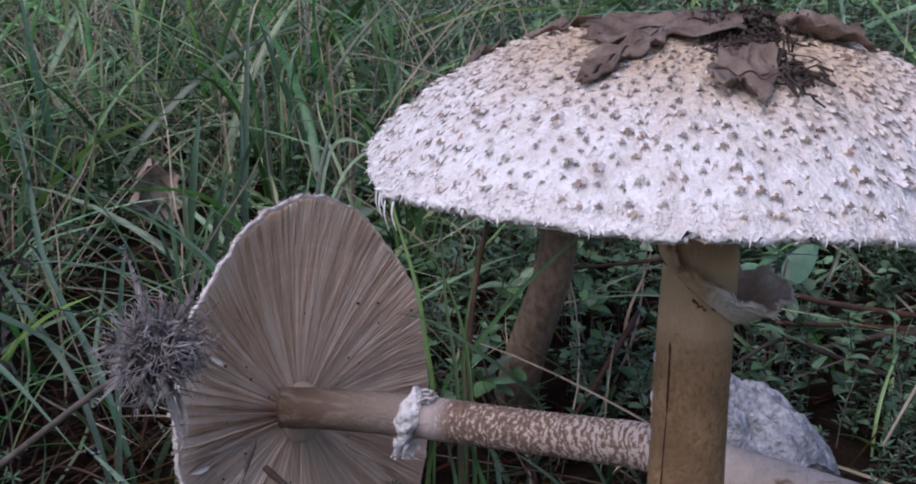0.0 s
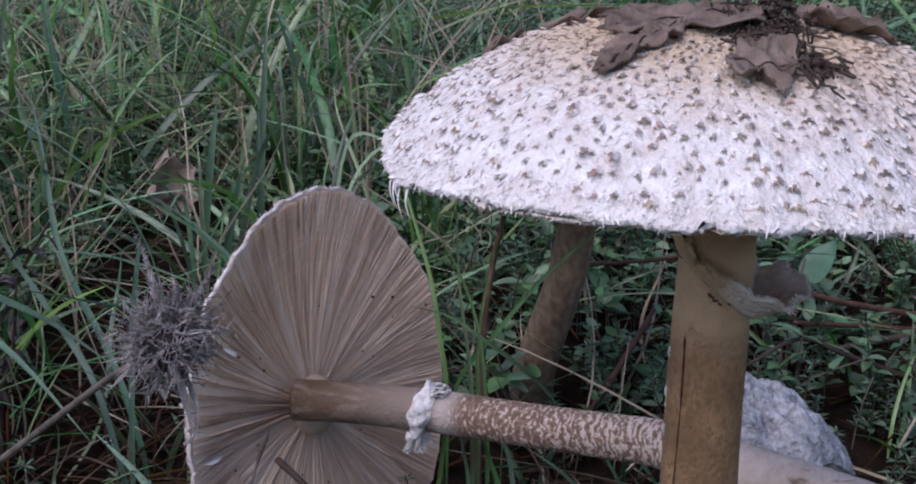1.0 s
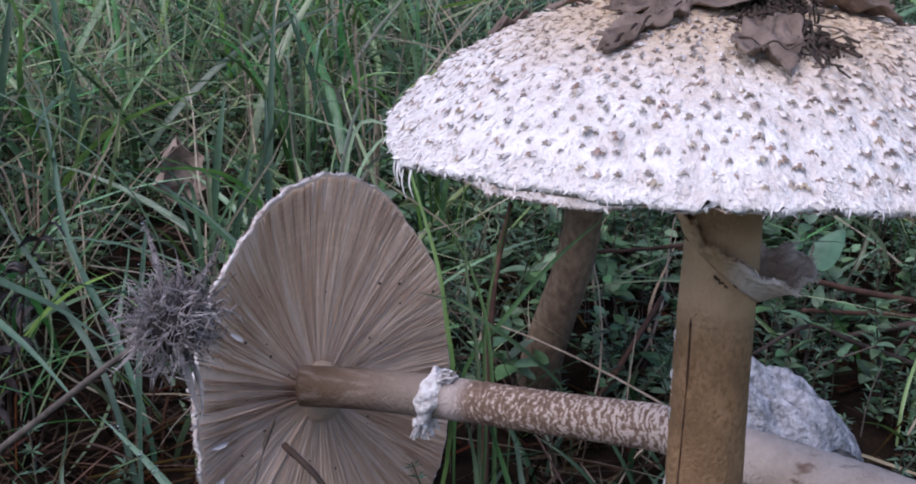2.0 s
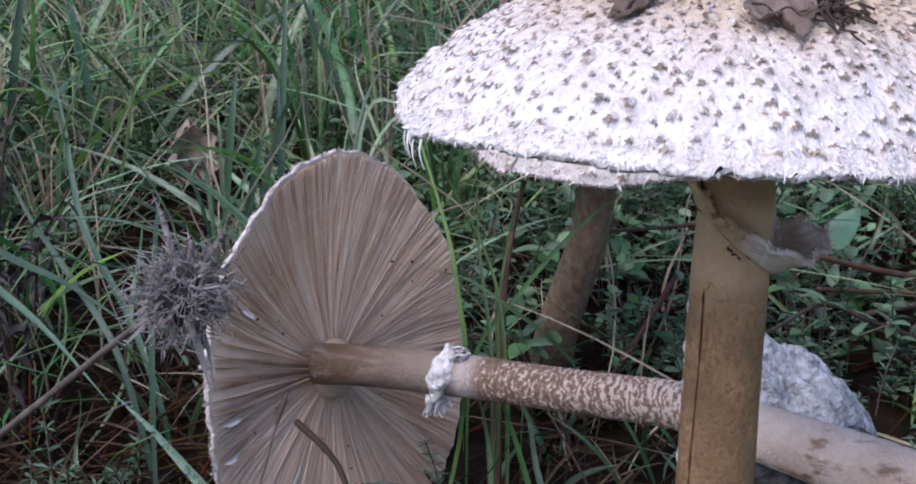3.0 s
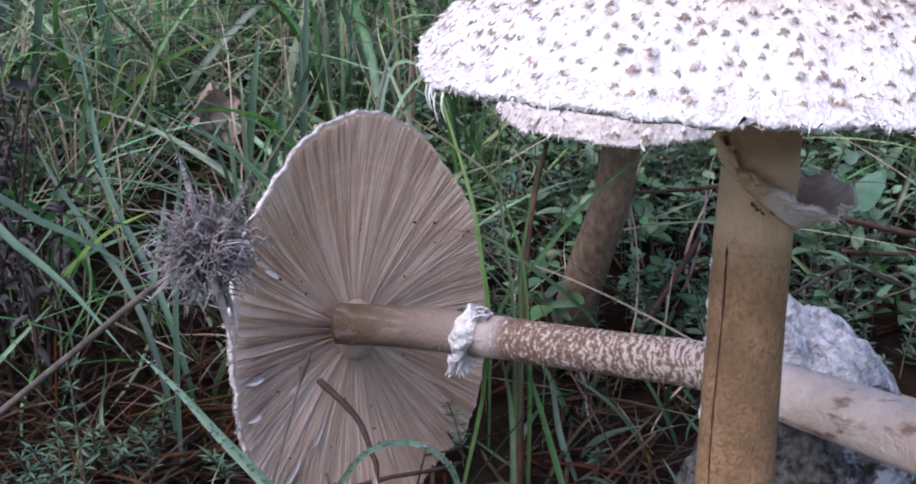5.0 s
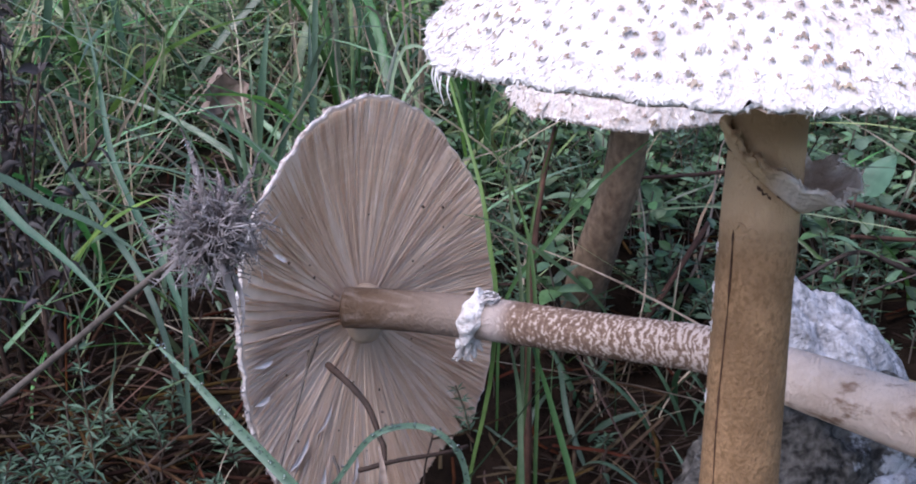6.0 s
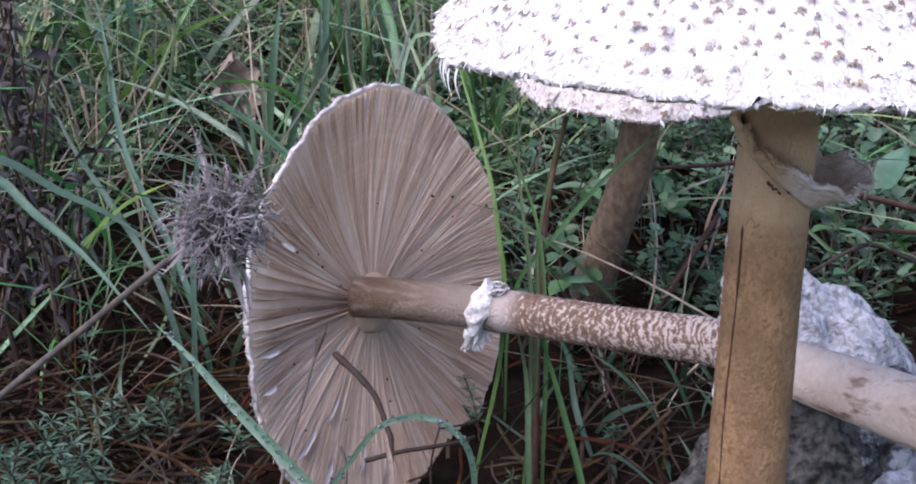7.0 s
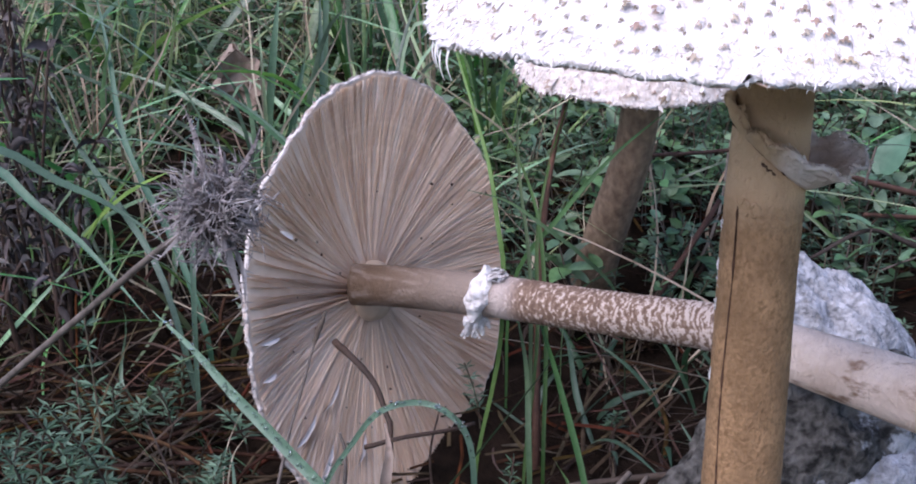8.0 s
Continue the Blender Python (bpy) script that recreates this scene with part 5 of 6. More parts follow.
def build_thistle():
    rng = np.random.default_rng(41)
    c = np.array([-0.0935, 0.369, 0.217])
    th = thing("thistle", Matrix.Translation(c), "dry grey thistle head bristling with spines on a bent stalk", "thistle")
    v, f = revolve(lambda s, a: 0.0085 * np.sin(np.pi * s) ** 0.7 * (1 + 0.1 * np.sin(5 * a)), lambda s, a: 0.0105 * np.cos(np.pi * s) + 0 * a, 14, 24)
    head = mesh_object("head", v, f, M["thistle_core"], th, "dark matted core")
    spines = Soup()
    for k in range(290):
        d = unit(rng.normal(size=3))
        root = d * np.array([0.0085, 0.0085, 0.0105]) * rng.uniform(0.4, 1.0)
        L = rng.uniform(0.005, 0.0125) * (1 + 0.9 * noise.noise(Vector(d) * 2.2))
        bend = rng.normal(size=3)
        q1 = root + d * L * 0.45 + bend * 0.0014
        q2 = root + unit(d + 0.6 * bend) * L
        line = spline([root, q1, q2], 7)
        vv, ff = ribbon(line, np.array([0.7, 1, 0.95, 0.75, 0.5, 0.25, 0.03]) * rng.uniform(0.0007, 0.0021), rng.normal(size=3), 0.35)
        mesh_object("bract", vv, ff, M["thistle"], head)
        for i in range(2, 7):
            w = unit((line[i] - line[i - 1]) * 500 + rng.normal(size=3) * 0.9)
            vv, ff = tube(np.array([line[i], line[i] + w * rng.uniform(0.0015, 0.0050)]), np.array([0.00022, 0.00003]), 4, cap=False)
            spines.add(vv, ff)
    for k in range(420):
        d = unit(rng.normal(size=3))
        o = d * rng.uniform(0.008, 0.0165) * (1 + 0.5 * noise.noise(Vector(d) * 2.2))
        vv, ff = tube(np.array([o, o + unit(d + rng.normal(size=3) * 0.7) * rng.uniform(0.003, 0.008)]), np.array([0.00026, 0.00003]), 4, cap=False)
        spines.add(vv, ff)
    tagged(spines.build("spine_coat", M["thistle"], head, "pale thin spines"), kind="stuff")
    # long leafy bracts: upwards, to the flanks and a torn tail
    for pts, w in (([(-0.004, 0.004, 0.010), (-0.008, 0.012, 0.019), (-0.0125, 0.018, 0.0275)], 0.0042),
                   ([(0.006, 0.003, 0.010), (0.011, 0.008, 0.017), (0.0135, 0.010, 0.024)], 0.0035),
                   ([(0.003, -0.004, -0.010), (0.006, -0.008, -0.019), (0.0085, -0.011, -0.027)], 0.0052),
                   ([(0.005, -0.002, -0.012), (0.0085, -0.006, -0.020), (0.009, -0.010, -0.030)], 0.0035),
                   ([(-0.010, 0, -0.002), (-0.017, 0.002, -0.004), (-0.025, 0.006, 0.000)], 0.0030),
                   ([(-0.010, 0, -0.007), (-0.016, -0.002, -0.013), (-0.020, -0.004, -0.017)], 0.0028),
                   ([(0.010, 0, 0.004), (0.016, 0.002, 0.003), (0.0215, 0.003, 0.000)], 0.0022)):
        vv, ff = ribbon(spline(pts, 9), np.array([0.8, 1, 1.05, 1, 0.85, 0.65, 0.45, 0.25, 0.05]) * w * 0.7, (0.8, -0.5, 0.2), 0.35)
        leaf = mesh_object("bract", vv, ff, M["thistle"], head, "long withered bract")
        sp = Soup()
        line = spline(pts, 9)
        for i in range(1, 9):
            for sign in (-1, 1):
                o = line[i]
                t = unit(line[i] - line[i - 1])
                if rng.random() < 0.35:
                    continue
                n = unit(np.cross(t, (0.3, -0.9, 0.2)) * sign + rng.normal(size=3) * 0.6)
                vv, ff = tube(np.array([o, o + unit(n + t * 0.5) * rng.uniform(0.0012, 0.0042)]), np.array([0.0003, 0.00004]), 4, cap=False)
                sp.add(vv, ff)
        tagged(sp.build("spine_coat", M["thistle"], leaf), kind="stuff")
    stalk = [(-0.010, 0.003, -0.010), (-0.022, 0.011, -0.018), (-0.066, 0.044, -0.060), (-0.123, 0.083, -0.114), (-0.193, 0.125, -0.181), (-0.25, 0.16, -0.245)]
    vv, ff = tube(spline(stalk, 40), np.linspace(0.0010, 0.0017, 40), 8, 0.05)
    mesh_object("stalk", vv, ff, M["thistle_stalk"], th, "grey dry stalk")


build_thistle()

# ---- single blades, stalks and twigs ----


TUFTS = {
    "front": thing("grass_tuft", pose(-0.07, 0.435, 0.0), "few pale grass blades with dew, bent over the path", "grass tuft", "grass tufts"),
    "side": thing("grass_tuft", pose(-0.01, 0.56, 0.0), "green grass blades rising round the fallen stem", "grass tuft", "grass tufts"),
    "tall": thing("grass_tuft", pose(-0.19, 0.6, 0.0), "broad blue-green grass blades leaning across each other", "grass tuft", "grass tufts"),
    "back": thing("grass_tuft", pose(-0.17, 0.85, 0.0), "tall upright green grass blades among dry straw", "grass tuft", "grass tufts"),
}


def rooted(points):
    """The same line, begun in the soil below its first point."""
    x, y, z = points[0]
    g = float(ground_height(x, y)) - 0.004
    return [(x + 0.15 * (x - points[1][0]), y + 0.15 * (y - points[1][1]), g)] + list(points) if z > g + 0.006 else list(points)


def blade(points, width, side, mat="heroblade", tuft="side", label="", n=22, tip=True, root=0.7, fold=0.16, face=None):
    p = spline(rooted(points), n)
    s = np.linspace(0, 1, n)
    w = width * np.minimum(1, 0.75 * root + 0.9 * s)
    if tip:
        w = w * np.maximum(1 - s ** 3.5, 0.04)
    home = TUFTS[tuft]
    v, f = ribbon(p - np.array(home.matrix_world.translation), w, side, fold, face)
    return mesh_object("blade", v, f, M[mat], home, label, across=True)


def stick(points, r0, r1, mat, name, label, category, group="", n=26, sides=8, loose=True):
    v, f = tube(spline(points if loose else rooted(points), n), np.linspace(r0, r1, n), sides, 0.06)
    return tagged(mesh_object(name, v, f, M[mat]), label, category, group)


def dew(parent, points, count, seed, size=0.0006):
    rng = np.random.default_rng(seed)
    p = spline(points, 200)
    soup = Soup()
    for k in range(count):
        c = p[rng.integers(10, 190)] - np.array(parent.parent.matrix_world.translation) + rng.normal(size=3) * (0.0010, 0.0010, 0.0004) + (0, 0, 0.0005)
        r = size * rng.uniform(0.4, 1.2)
        v, f = revolve(lambda s, a: r * np.sin(np.pi * np.clip(s, 0.02, 0.98)) + 0 * a, lambda s, a: r * np.cos(np.pi * s) + 0 * a, 6, 8)
        soup.add(v + c, f)
    tagged(soup.build("dew", M["dew"], parent, "clear dew drops"), kind="stuff")


ARCH = [(-0.085, 0.437, 0.03), (-0.079, 0.437, 0.069), (-0.067, 0.436, 0.091), (-0.055, 0.433, 0.108), (-0.040, 0.436, 0.111), (-0.027, 0.435, 0.106), (-0.020, 0.439, 0.089), (-0.019, 0.448, 0.050)]
dew(blade(ARCH, 0.0024, (0.2, 1, 0.3), "palegrass", tuft="front", label="pale green grass blade bent into an arch, beaded with dew", tip=False, n=40, face=(0.1, -0.9, 0.4)), ARCH, 80, 1, 0.0007)
BROAD = [(-0.045, 0.425, 0.030), (-0.071, 0.435, 0.060), (-0.101, 0.452, 0.083), (-0.121, 0.466, 0.095), (-0.141, 0.481, 0.108), (-0.165, 0.505, 0.114)]
dew(blade(BROAD, 0.0060, (0.45, 0.2, 0.8), "palegrass", tuft="front", label="broad grass blade with fine dew, leaning aside"), BROAD, 110, 2, 0.0007)
blade([(-0.025, 0.558, 0.010), (-0.015, 0.565, 0.060), (-0.012, 0.562, 0.108), (-0.015, 0.568, 0.131), (-0.020, 0.582, 0.157), (-0.032, 0.610, 0.187), (-0.051, 0.657, 0.228)], 0.0030, (0.8, -0.4, 0), "sideblade", tuft="side")
blade([(0.052, 0.64, 0.020), (0.046, 0.621, 0.070), (0.026, 0.582, 0.110), (0.009, 0.567, 0.130), (-0.010, 0.567, 0.144), (-0.029, 0.563, 0.151)], 0.0024, (0.2, 0.3, 0.9), "sideblade", tuft="side")
blade([(0.001, 0.547, 0.010), (0.000, 0.603, 0.087), (-0.007, 0.642, 0.130), (-0.010, 0.680, 0.172)], 0.0024, (1, 0.1, 0), "sideblade", tuft="side")
blade([(-0.001, 0.552, 0.012), (0.004, 0.590, 0.059), (0.003, 0.631, 0.101), (0.010, 0.667, 0.134), (0.024, 0.705, 0.168)], 0.0023, (1, 0.2, 0.1), "sideblade", tuft="side")
blade([(0.008, 0.56, 0.012), (0.008, 0.60, 0.07), (0.000, 0.64, 0.12), (-0.03, 0.69, 0.165)], 0.0026, (1, 0.2, 0.1), "sideblade", tuft="side")
blade([(0.030, 0.470, 0.020), (0.026, 0.485, 0.047), (0.016, 0.525, 0.067), (0.009, 0.552, 0.078), (0.000, 0.575, 0.093)], 0.0033, (1, 0.3, 0.1), "sideblade", tuft="side")
blade([(0.002, 0.522, 0.012), (0.001, 0.532, 0.040), (-0.001, 0.560, 0.062), (-0.008, 0.585, 0.085)], 0.0033, (1, 0, 0.2), "sideblade", tuft="side")
blade([(-0.045, 0.50, 0.012), (-0.018, 0.515, 0.045), (0.010, 0.545, 0.070), (0.03, 0.575, 0.086)], 0.0037, (0.3, -0.3, 0.9), "sideblade", tuft="side")
blade([(-0.010, 0.634, 0.070), (0.015, 0.636, 0.110), (0.042, 0.641, 0.142), (0.072, 0.640, 0.170)], 0.0029, (0.5, -0.3, -0.5), "sideblade", tuft="side")
blade([(0.018, 0.640, 0.045), (0.029, 0.650, 0.063), (0.069, 0.651, 0.084)], 0.0022, (0.2, -0.4, 0.8), "sideblade", tuft="side")
blade([(-0.190, 0.665, 0.020), (-0.210, 0.687, 0.067), (-0.253, 0.745, 0.108), (-0.275, 0.795, 0.154), (-0.294, 0.835, 0.192)], 0.0048, (0.9, 0.3, 0.2), tuft="tall", label="broad blue-green grass blade, standing tall")
blade([(-0.185, 0.620, 0.005), (-0.205, 0.640, 0.070), (-0.245, 0.687, 0.099), (-0.280, 0.727, 0.122), (-0.312, 0.765, 0.160)], 0.0044, (0.8, 0.2, 0.4), tuft="tall", label="broad blue-green grass blade, leaning over")
blade([(-0.46, 0.76, 0.03), (-0.40, 0.72, 0.10), (-0.300, 0.650, 0.140), (-0.241, 0.605, 0.137), (-0.204, 0.575, 0.136), (-0.160, 0.540, 0.126)], 0.0050, (0.2, 0.6, 0.7), tuft="tall", root=1.0)
blade([(-0.42, 0.70, 0.02), (-0.37, 0.67, 0.10), (-0.290, 0.625, 0.138), (-0.253, 0.600, 0.126), (-0.218, 0.575, 0.112), (-0.180, 0.545, 0.088)], 0.0056, (0.3, 0.5, 0.7), tuft="tall", root=1.0)
blade([(-0.330, 1.15, 0.050), (-0.297, 1.163, 0.085), (-0.260, 1.169, 0.094), (-0.216, 1.171, 0.091), (-0.180, 1.168, 0.070)], 0.0055, (0, 0.8, 0.5), "grass", tuft="back", label="green grass blade bent over in an arch")
for x0, y0, dx, dy, top, w in ((-0.150, 0.86, 0.004, 0.05, 0.20, 0.0048), (-0.138, 0.80, -0.006, 0.04, 0.17, 0.0045), (-0.185, 0.82, 0.012, 0.03, 0.15, 0.0062), (-0.172, 0.80, 0.02, 0.02, 0.12, 0.0058), (-0.30, 0.95, -0.03, 0.03, 0.2, 0.006), (-0.36, 0.9, 0.02, 0.05, 0.2, 0.007), (-0.10, 0.95, -0.05, 0.02, 0.16, 0.006), (-0.05, 0.9, 0.06, 0.0, 0.13, 0.005), (-0.15, 0.9, 0.1, 0.05, 0.12, 0.0038)):
    g = float(ground_height(x0, y0))
    blade([(x0, y0, g), (x0 + dx * 0.3, y0 + dy * 0.2, g + top * 0.4), (x0 + dx * 0.7, y0 + dy * 0.55, g + top * 0.75), (x0 + dx, y0 + dy, g + top)], w, (1, 0.2, 0.1), tuft="back")

DEWY = [(-0.178, 0.60, 0.02), (-0.170, 0.585, 0.09), (-0.165, 0.582, 0.135), (-0.160, 0.579, 0.166), (-0.156, 0.577, 0.184)]
dew(blade(DEWY, 0.0034, (1, 0.2, 0.1), "palegrass", tuft="tall", label="pale grass tip beaded with dew"), DEWY, 30, 3, 0.0006)
stick([(-0.059, 0.455, 0.020), (-0.057, 0.477, 0.068), (-0.060, 0.485, 0.077), (-0.066, 0.494, 0.087), (-0.076, 0.502, 0.094), (-0.086, 0.514, 0.096)], 0.0008, 0.0017, "darktwig", "dry_twig", "brown flattened dead stalk bent before the gills", "stalk", loose=False)
stick([(-0.110, 0.452, 0.020), (-0.103, 0.476, 0.063), (-0.100, 0.493, 0.076), (-0.095, 0.507, 0.095), (-0.0925, 0.513, 0.103)], 0.0008, 0.0006, "thistle_stalk", "grass_ear", "thin grey dry stalk with a dark narrow seed ear", "stalk", loose=False)
ear_p = spline([(-0.0945, 0.508, 0.0965), (-0.0925, 0.513, 0.103), (-0.090, 0.518, 0.109)], 14)
v_, f_ = tube(ear_p, 0.0013 * np.sin(np.linspace(0.15, 3.05, 14)) ** 0.6, 8, 0.15)
ear_ob = mesh_object("ear", v_, f_, M["twig"], bpy.data.objects["grass_ear"], "dark seed ear")
stick([(-0.067, 0.468, 0.070), (-0.051, 0.468, 0.0752), (-0.032, 0.478, 0.0735), (-0.022, 0.49, 0.070)], 0.0011, 0.0008, "darktwig", "dry_twig", "thin dark twig lying across the lower gills", "twig", "twigs")
stick([(-0.036, 0.47, 0.02), (-0.040, 0.474, 0.060), (-0.036, 0.478, 0.083)], 0.0007, 0.0004, "darktwig", "dry_twig", "fine dark stalk before the lower gills", "stalk", loose=False)
stick([(-0.078, 0.455, 0.02), (-0.0745, 0.462, 0.066), (-0.077, 0.466, 0.078)], 0.0010, 0.0006, "thistle_stalk", "dry_weed", "grey withered stalk bent before the gills", "stalk", loose=False)
scrap_v, scrap_f = ribbon(spline([(-0.060, 0.452, 0.015), (-0.0575, 0.454, 0.055), (-0.0555, 0.459, 0.073), (-0.058, 0.468, 0.082)], 14), np.array([3.5, 4.2, 4.8, 5.2, 5.4, 5.2, 4.9, 4.4, 3.8, 3.1, 2.4, 1.8, 1.2, 0.6]) * 0.001, (0.9, 0.4, 0), 0.3)
tagged(mesh_object("dead_leaf", scrap_v, scrap_f, M["leaf_dead2"]), "narrow rolled brown leaf standing before the gills", "dead leaf")
stick([(-0.010, 0.492, 0.028), (0.022, 0.498, 0.034), (0.060, 0.505, 0.036), (0.085, 0.512, 0.034)], 0.0013, 0.0018, "twig", "twig", "flattened brown stalk lying under the fallen stem", "twig", "twigs")
stick([(0.018, 0.468, 0.020), (0.032, 0.482, 0.032), (0.047, 0.498, 0.042)], 0.0016, 0.0013, "thistle_stalk", "twig", "short grey stalk leaning on the litter", "twig", "twigs")
stick([(0.032, 0.468, 0.018), (0.042, 0.482, 0.030), (0.055, 0.497, 0.041)], 0.0012, 0.0010, "thistle_stalk", "twig", "thin grey stalk leaning on the litter", "twig", "twigs")
stick([(0.004, 0.590, 0.010), (0.004, 0.612, 0.056), (0.006, 0.643, 0.103), (0.010, 0.666, 0.131), (0.017, 0.697, 0.152)], 0.0022, 0.0016, "redtwig", "dry_weed", "reddish brown dry stalk standing in the grass", "stalk", loose=False)
stick([(0.112, 0.745, 0.078), (0.102, 0.733, 0.066), (0.070, 0.694, 0.032), (0.055, 0.68, 0.020)], 0.0016, 0.0022, "redtwig", "twig", "thin reddish twig leaning in the herbs", "twig", "twigs")
stick([(0.060, 0.762, 0.100), (0.090, 0.775, 0.097), (0.123, 0.790, 0.095), (0.160, 0.80, 0.098)], 0.0012, 0.0014, "redtwig", "twig", "thin reddish twig lying over the herbs", "twig", "twigs")
stick([(0.160, 0.715, 0.108), (0.181, 0.722, 0.103), (0.200, 0.731, 0.095), (0.241, 0.749, 0.080), (0.30, 0.78, 0.06)], 0.0014, 0.0022, "redtwig", "twig", "knobbly reddish twig lying over the herbs", "twig", "twigs")
stick([(0.200, 0.75, 0.068), (0.245, 0.77, 0.058), (0.31, 0.78, 0.05)], 0.0014, 0.002, "redtwig", "twig", "reddish twig low in the herbs", "twig", "twigs")
stick([(0.160, 0.70, 0.060), (0.195, 0.715, 0.072), (0.225, 0.72, 0.060), (0.27, 0.73, 0.04)], 0.0012, 0.0018, "twig", "twig", "dark arched twig over the herbs", "twig", "twigs")
stick([(0.225, 0.74, 0.055), (0.28, 0.76, 0.056), (0.34, 0.77, 0.05)], 0.002, 0.0026, "twig", "twig", "dark grey twig low in the herbs", "twig", "twigs")
stick([(0.235, 0.640, 0.040), (0.262, 0.665, 0.070), (0.30, 0.70, 0.105)], 0.0009, 0.0012, "straw", "twig", "pale thin stalk rising beside the stone", "twig", "twigs")
stick([(0.186, 0.700, 0.105), (0.1885, 0.702, 0.118), (0.191, 0.705, 0.127)], 0.0010, 0.0006, "twig", "twig", "short dark thorn on a twig", "twig", "twigs")

# ---- plants with broad leaves ----


def broad_leaf(length, width):
    t, nx, ny = [], 9, 5
    for i in range(nx):
        u = i / (nx - 1)
        half = 0.5 * width * (math.sin(math.pi * min(1, u ** 0.8)) ** 0.75) * (1 - 0.25 * u)
        for j in range(ny):
            q = -1 + 2 * j / (ny - 1)
            t.append((u * length, q * half, 0.10 * length * abs(q) * 0.5 + 0.08 * length * math.sin(3.0 * u) - 0.12 * length * u * u))
    f = [(i * ny + j, i * ny + j + 1, (i + 1) * ny + j + 1, (i + 1) * ny + j) for i in range(nx - 1) for j in range(ny - 1)]
    return t, f


def seedling(tip, leaves, label, mat="herb"):
    """A herb with a thin stem up to tip and single broad leaves (way, length, width)."""
    x, y, z = tip
    g = float(ground_height(x, y))
    th = thing("broadleaf_herb", pose(x, y, g), label, "herb", "broad-leaved herbs")
    vv, ff = tube(spline([(0, 0, -0.004), (0.004, -0.003, (z - g) * 0.5), (0, 0, z - g)], 10), 0.0008, 6)
    mesh_object("stem", vv, ff, M["twig"], th)
    for az, tilt, L, wd in leaves:
        t, f = broad_leaf(L, wd)
        ob = mesh_object("leaf", t, f, M[mat], th)
        ob.matrix_local = pose(0, 0, z - g) @ pose(0, 0, 0, 0, -tilt, az)


seedling((0.248, 0.893, 0.062), [(20, 45, 0.040, 0.030), (250, -15, 0.028, 0.02), (150, 10, 0.024, 0.016)], "herb with one large pale green oval leaf")
seedling((0.219, 0.797, 0.074), [(40, 48, 0.038, 0.025), (215, 5, 0.020, 0.013)], "herb with one large bluish green oval leaf on a dark stem", "broadleaf")
seedling((0.300, 0.955, 0.050), [(60, 20, 0.030, 0.024), (200, 10, 0.026, 0.02), (330, 0, 0.028, 0.02)], "herb with broad blue-green leaves")
seedling((0.240, 0.800, 0.040), [(10, 10, 0.028, 0.020), (130, 15, 0.026, 0.018), (240, 0, 0.022, 0.016)], "low herb with dark green oval leaves")
seedling((0.188, 0.802, 0.058), [(0, 20, 0.022, 0.014), (180, 10, 0.022, 0.014), (270, 0, 0.018, 0.012)], "low herb with green oval leaves")
seedling((0.087, 0.800, 0.058), [(80, 35, 0.020, 0.012), (200, 0, 0.016, 0.011), (320, 5, 0.018, 0.012)], "low herb with small oval leaves on a thin stem")
seedling((0.035, 0.806, 0.070), [(20, 10, 0.022, 0.013), (190, 5, 0.024, 0.013), (290, 0, 0.018, 0.012)], "low herb with small green leaves")
seedling((0.077, 0.866, 0.078), [(45, 10, 0.026, 0.014), (210, 20, 0.026, 0.014)], "low herb with narrow green leaves")
seedling((0.115, 0.735, 0.035), [(20, 25, 0.022, 0.017), (140, 15, 0.020, 0.015), (260, 5, 0.022, 0.016)], "low herb with round dark green leaves")
seedling((0.020, 0.700, 0.050), [(0, 5, 0.020, 0.014), (120, 15, 0.018, 0.013), (240, 0, 0.020, 0.014)], "low herb with round green leaves")
seedling((0.243, 0.735, 0.030), [(0, 25, 0.018, 0.012), (110, 20, 0.018, 0.012), (230, 10, 0.018, 0.012)], "low herb with bright green leaves")



def leafy_herb(seed, count, size, label):
    """A low herb whose oval leaves stand in pairs up a few thin stems."""
    rng = np.random.default_rng(seed)
    th = thing("broadleaf_herb", pose(0.1, 0.9, float(ground_height(0.1, 0.9))), label, "herb", "broad-leaved herbs")
    blanks = []
    for k in range(3):
        t, f = broad_leaf(size * (0.8, 1.0, 1.25)[k], size * (0.42, 0.50, 0.58)[k])
        me = bpy.data.meshes.new("leaf")
        me.from_pydata(t, [], f)
        me.polygons.foreach_set("use_smooth", [True] * len(me.polygons))
        me.materials.append(M["herb"])
        blanks.append(me)
    for s in range(3):
        out = rng.normal(size=2) * 0.016
        tip = np.array([out[0], out[1], rng.uniform(0.03, 0.065)])
        line = spline([(0, 0, -0.004), (out[0] * 0.3, out[1] * 0.3, tip[2] * 0.55), tip], 9)
        vv, ff = tube(line, np.linspace(0.0009, 0.0005, 9), 6)
        mesh_object("stem", vv, ff, M["herbstem"], th)
        for k in range(count):
            o = line[8 - 2 * (k // 2)] if k // 2 < 4 else line[1]
            leaf = new("leaf", blanks[int(rng.integers(3))])
            leaf.parent = th
            leaf.matrix_local = pose(*o) @ pose(0, 0, 0, rng.normal() * 12, -rng.uniform(-10, 40), 180 * (k % 2) + 90 * (k // 2) + rng.normal() * 25)
    return th


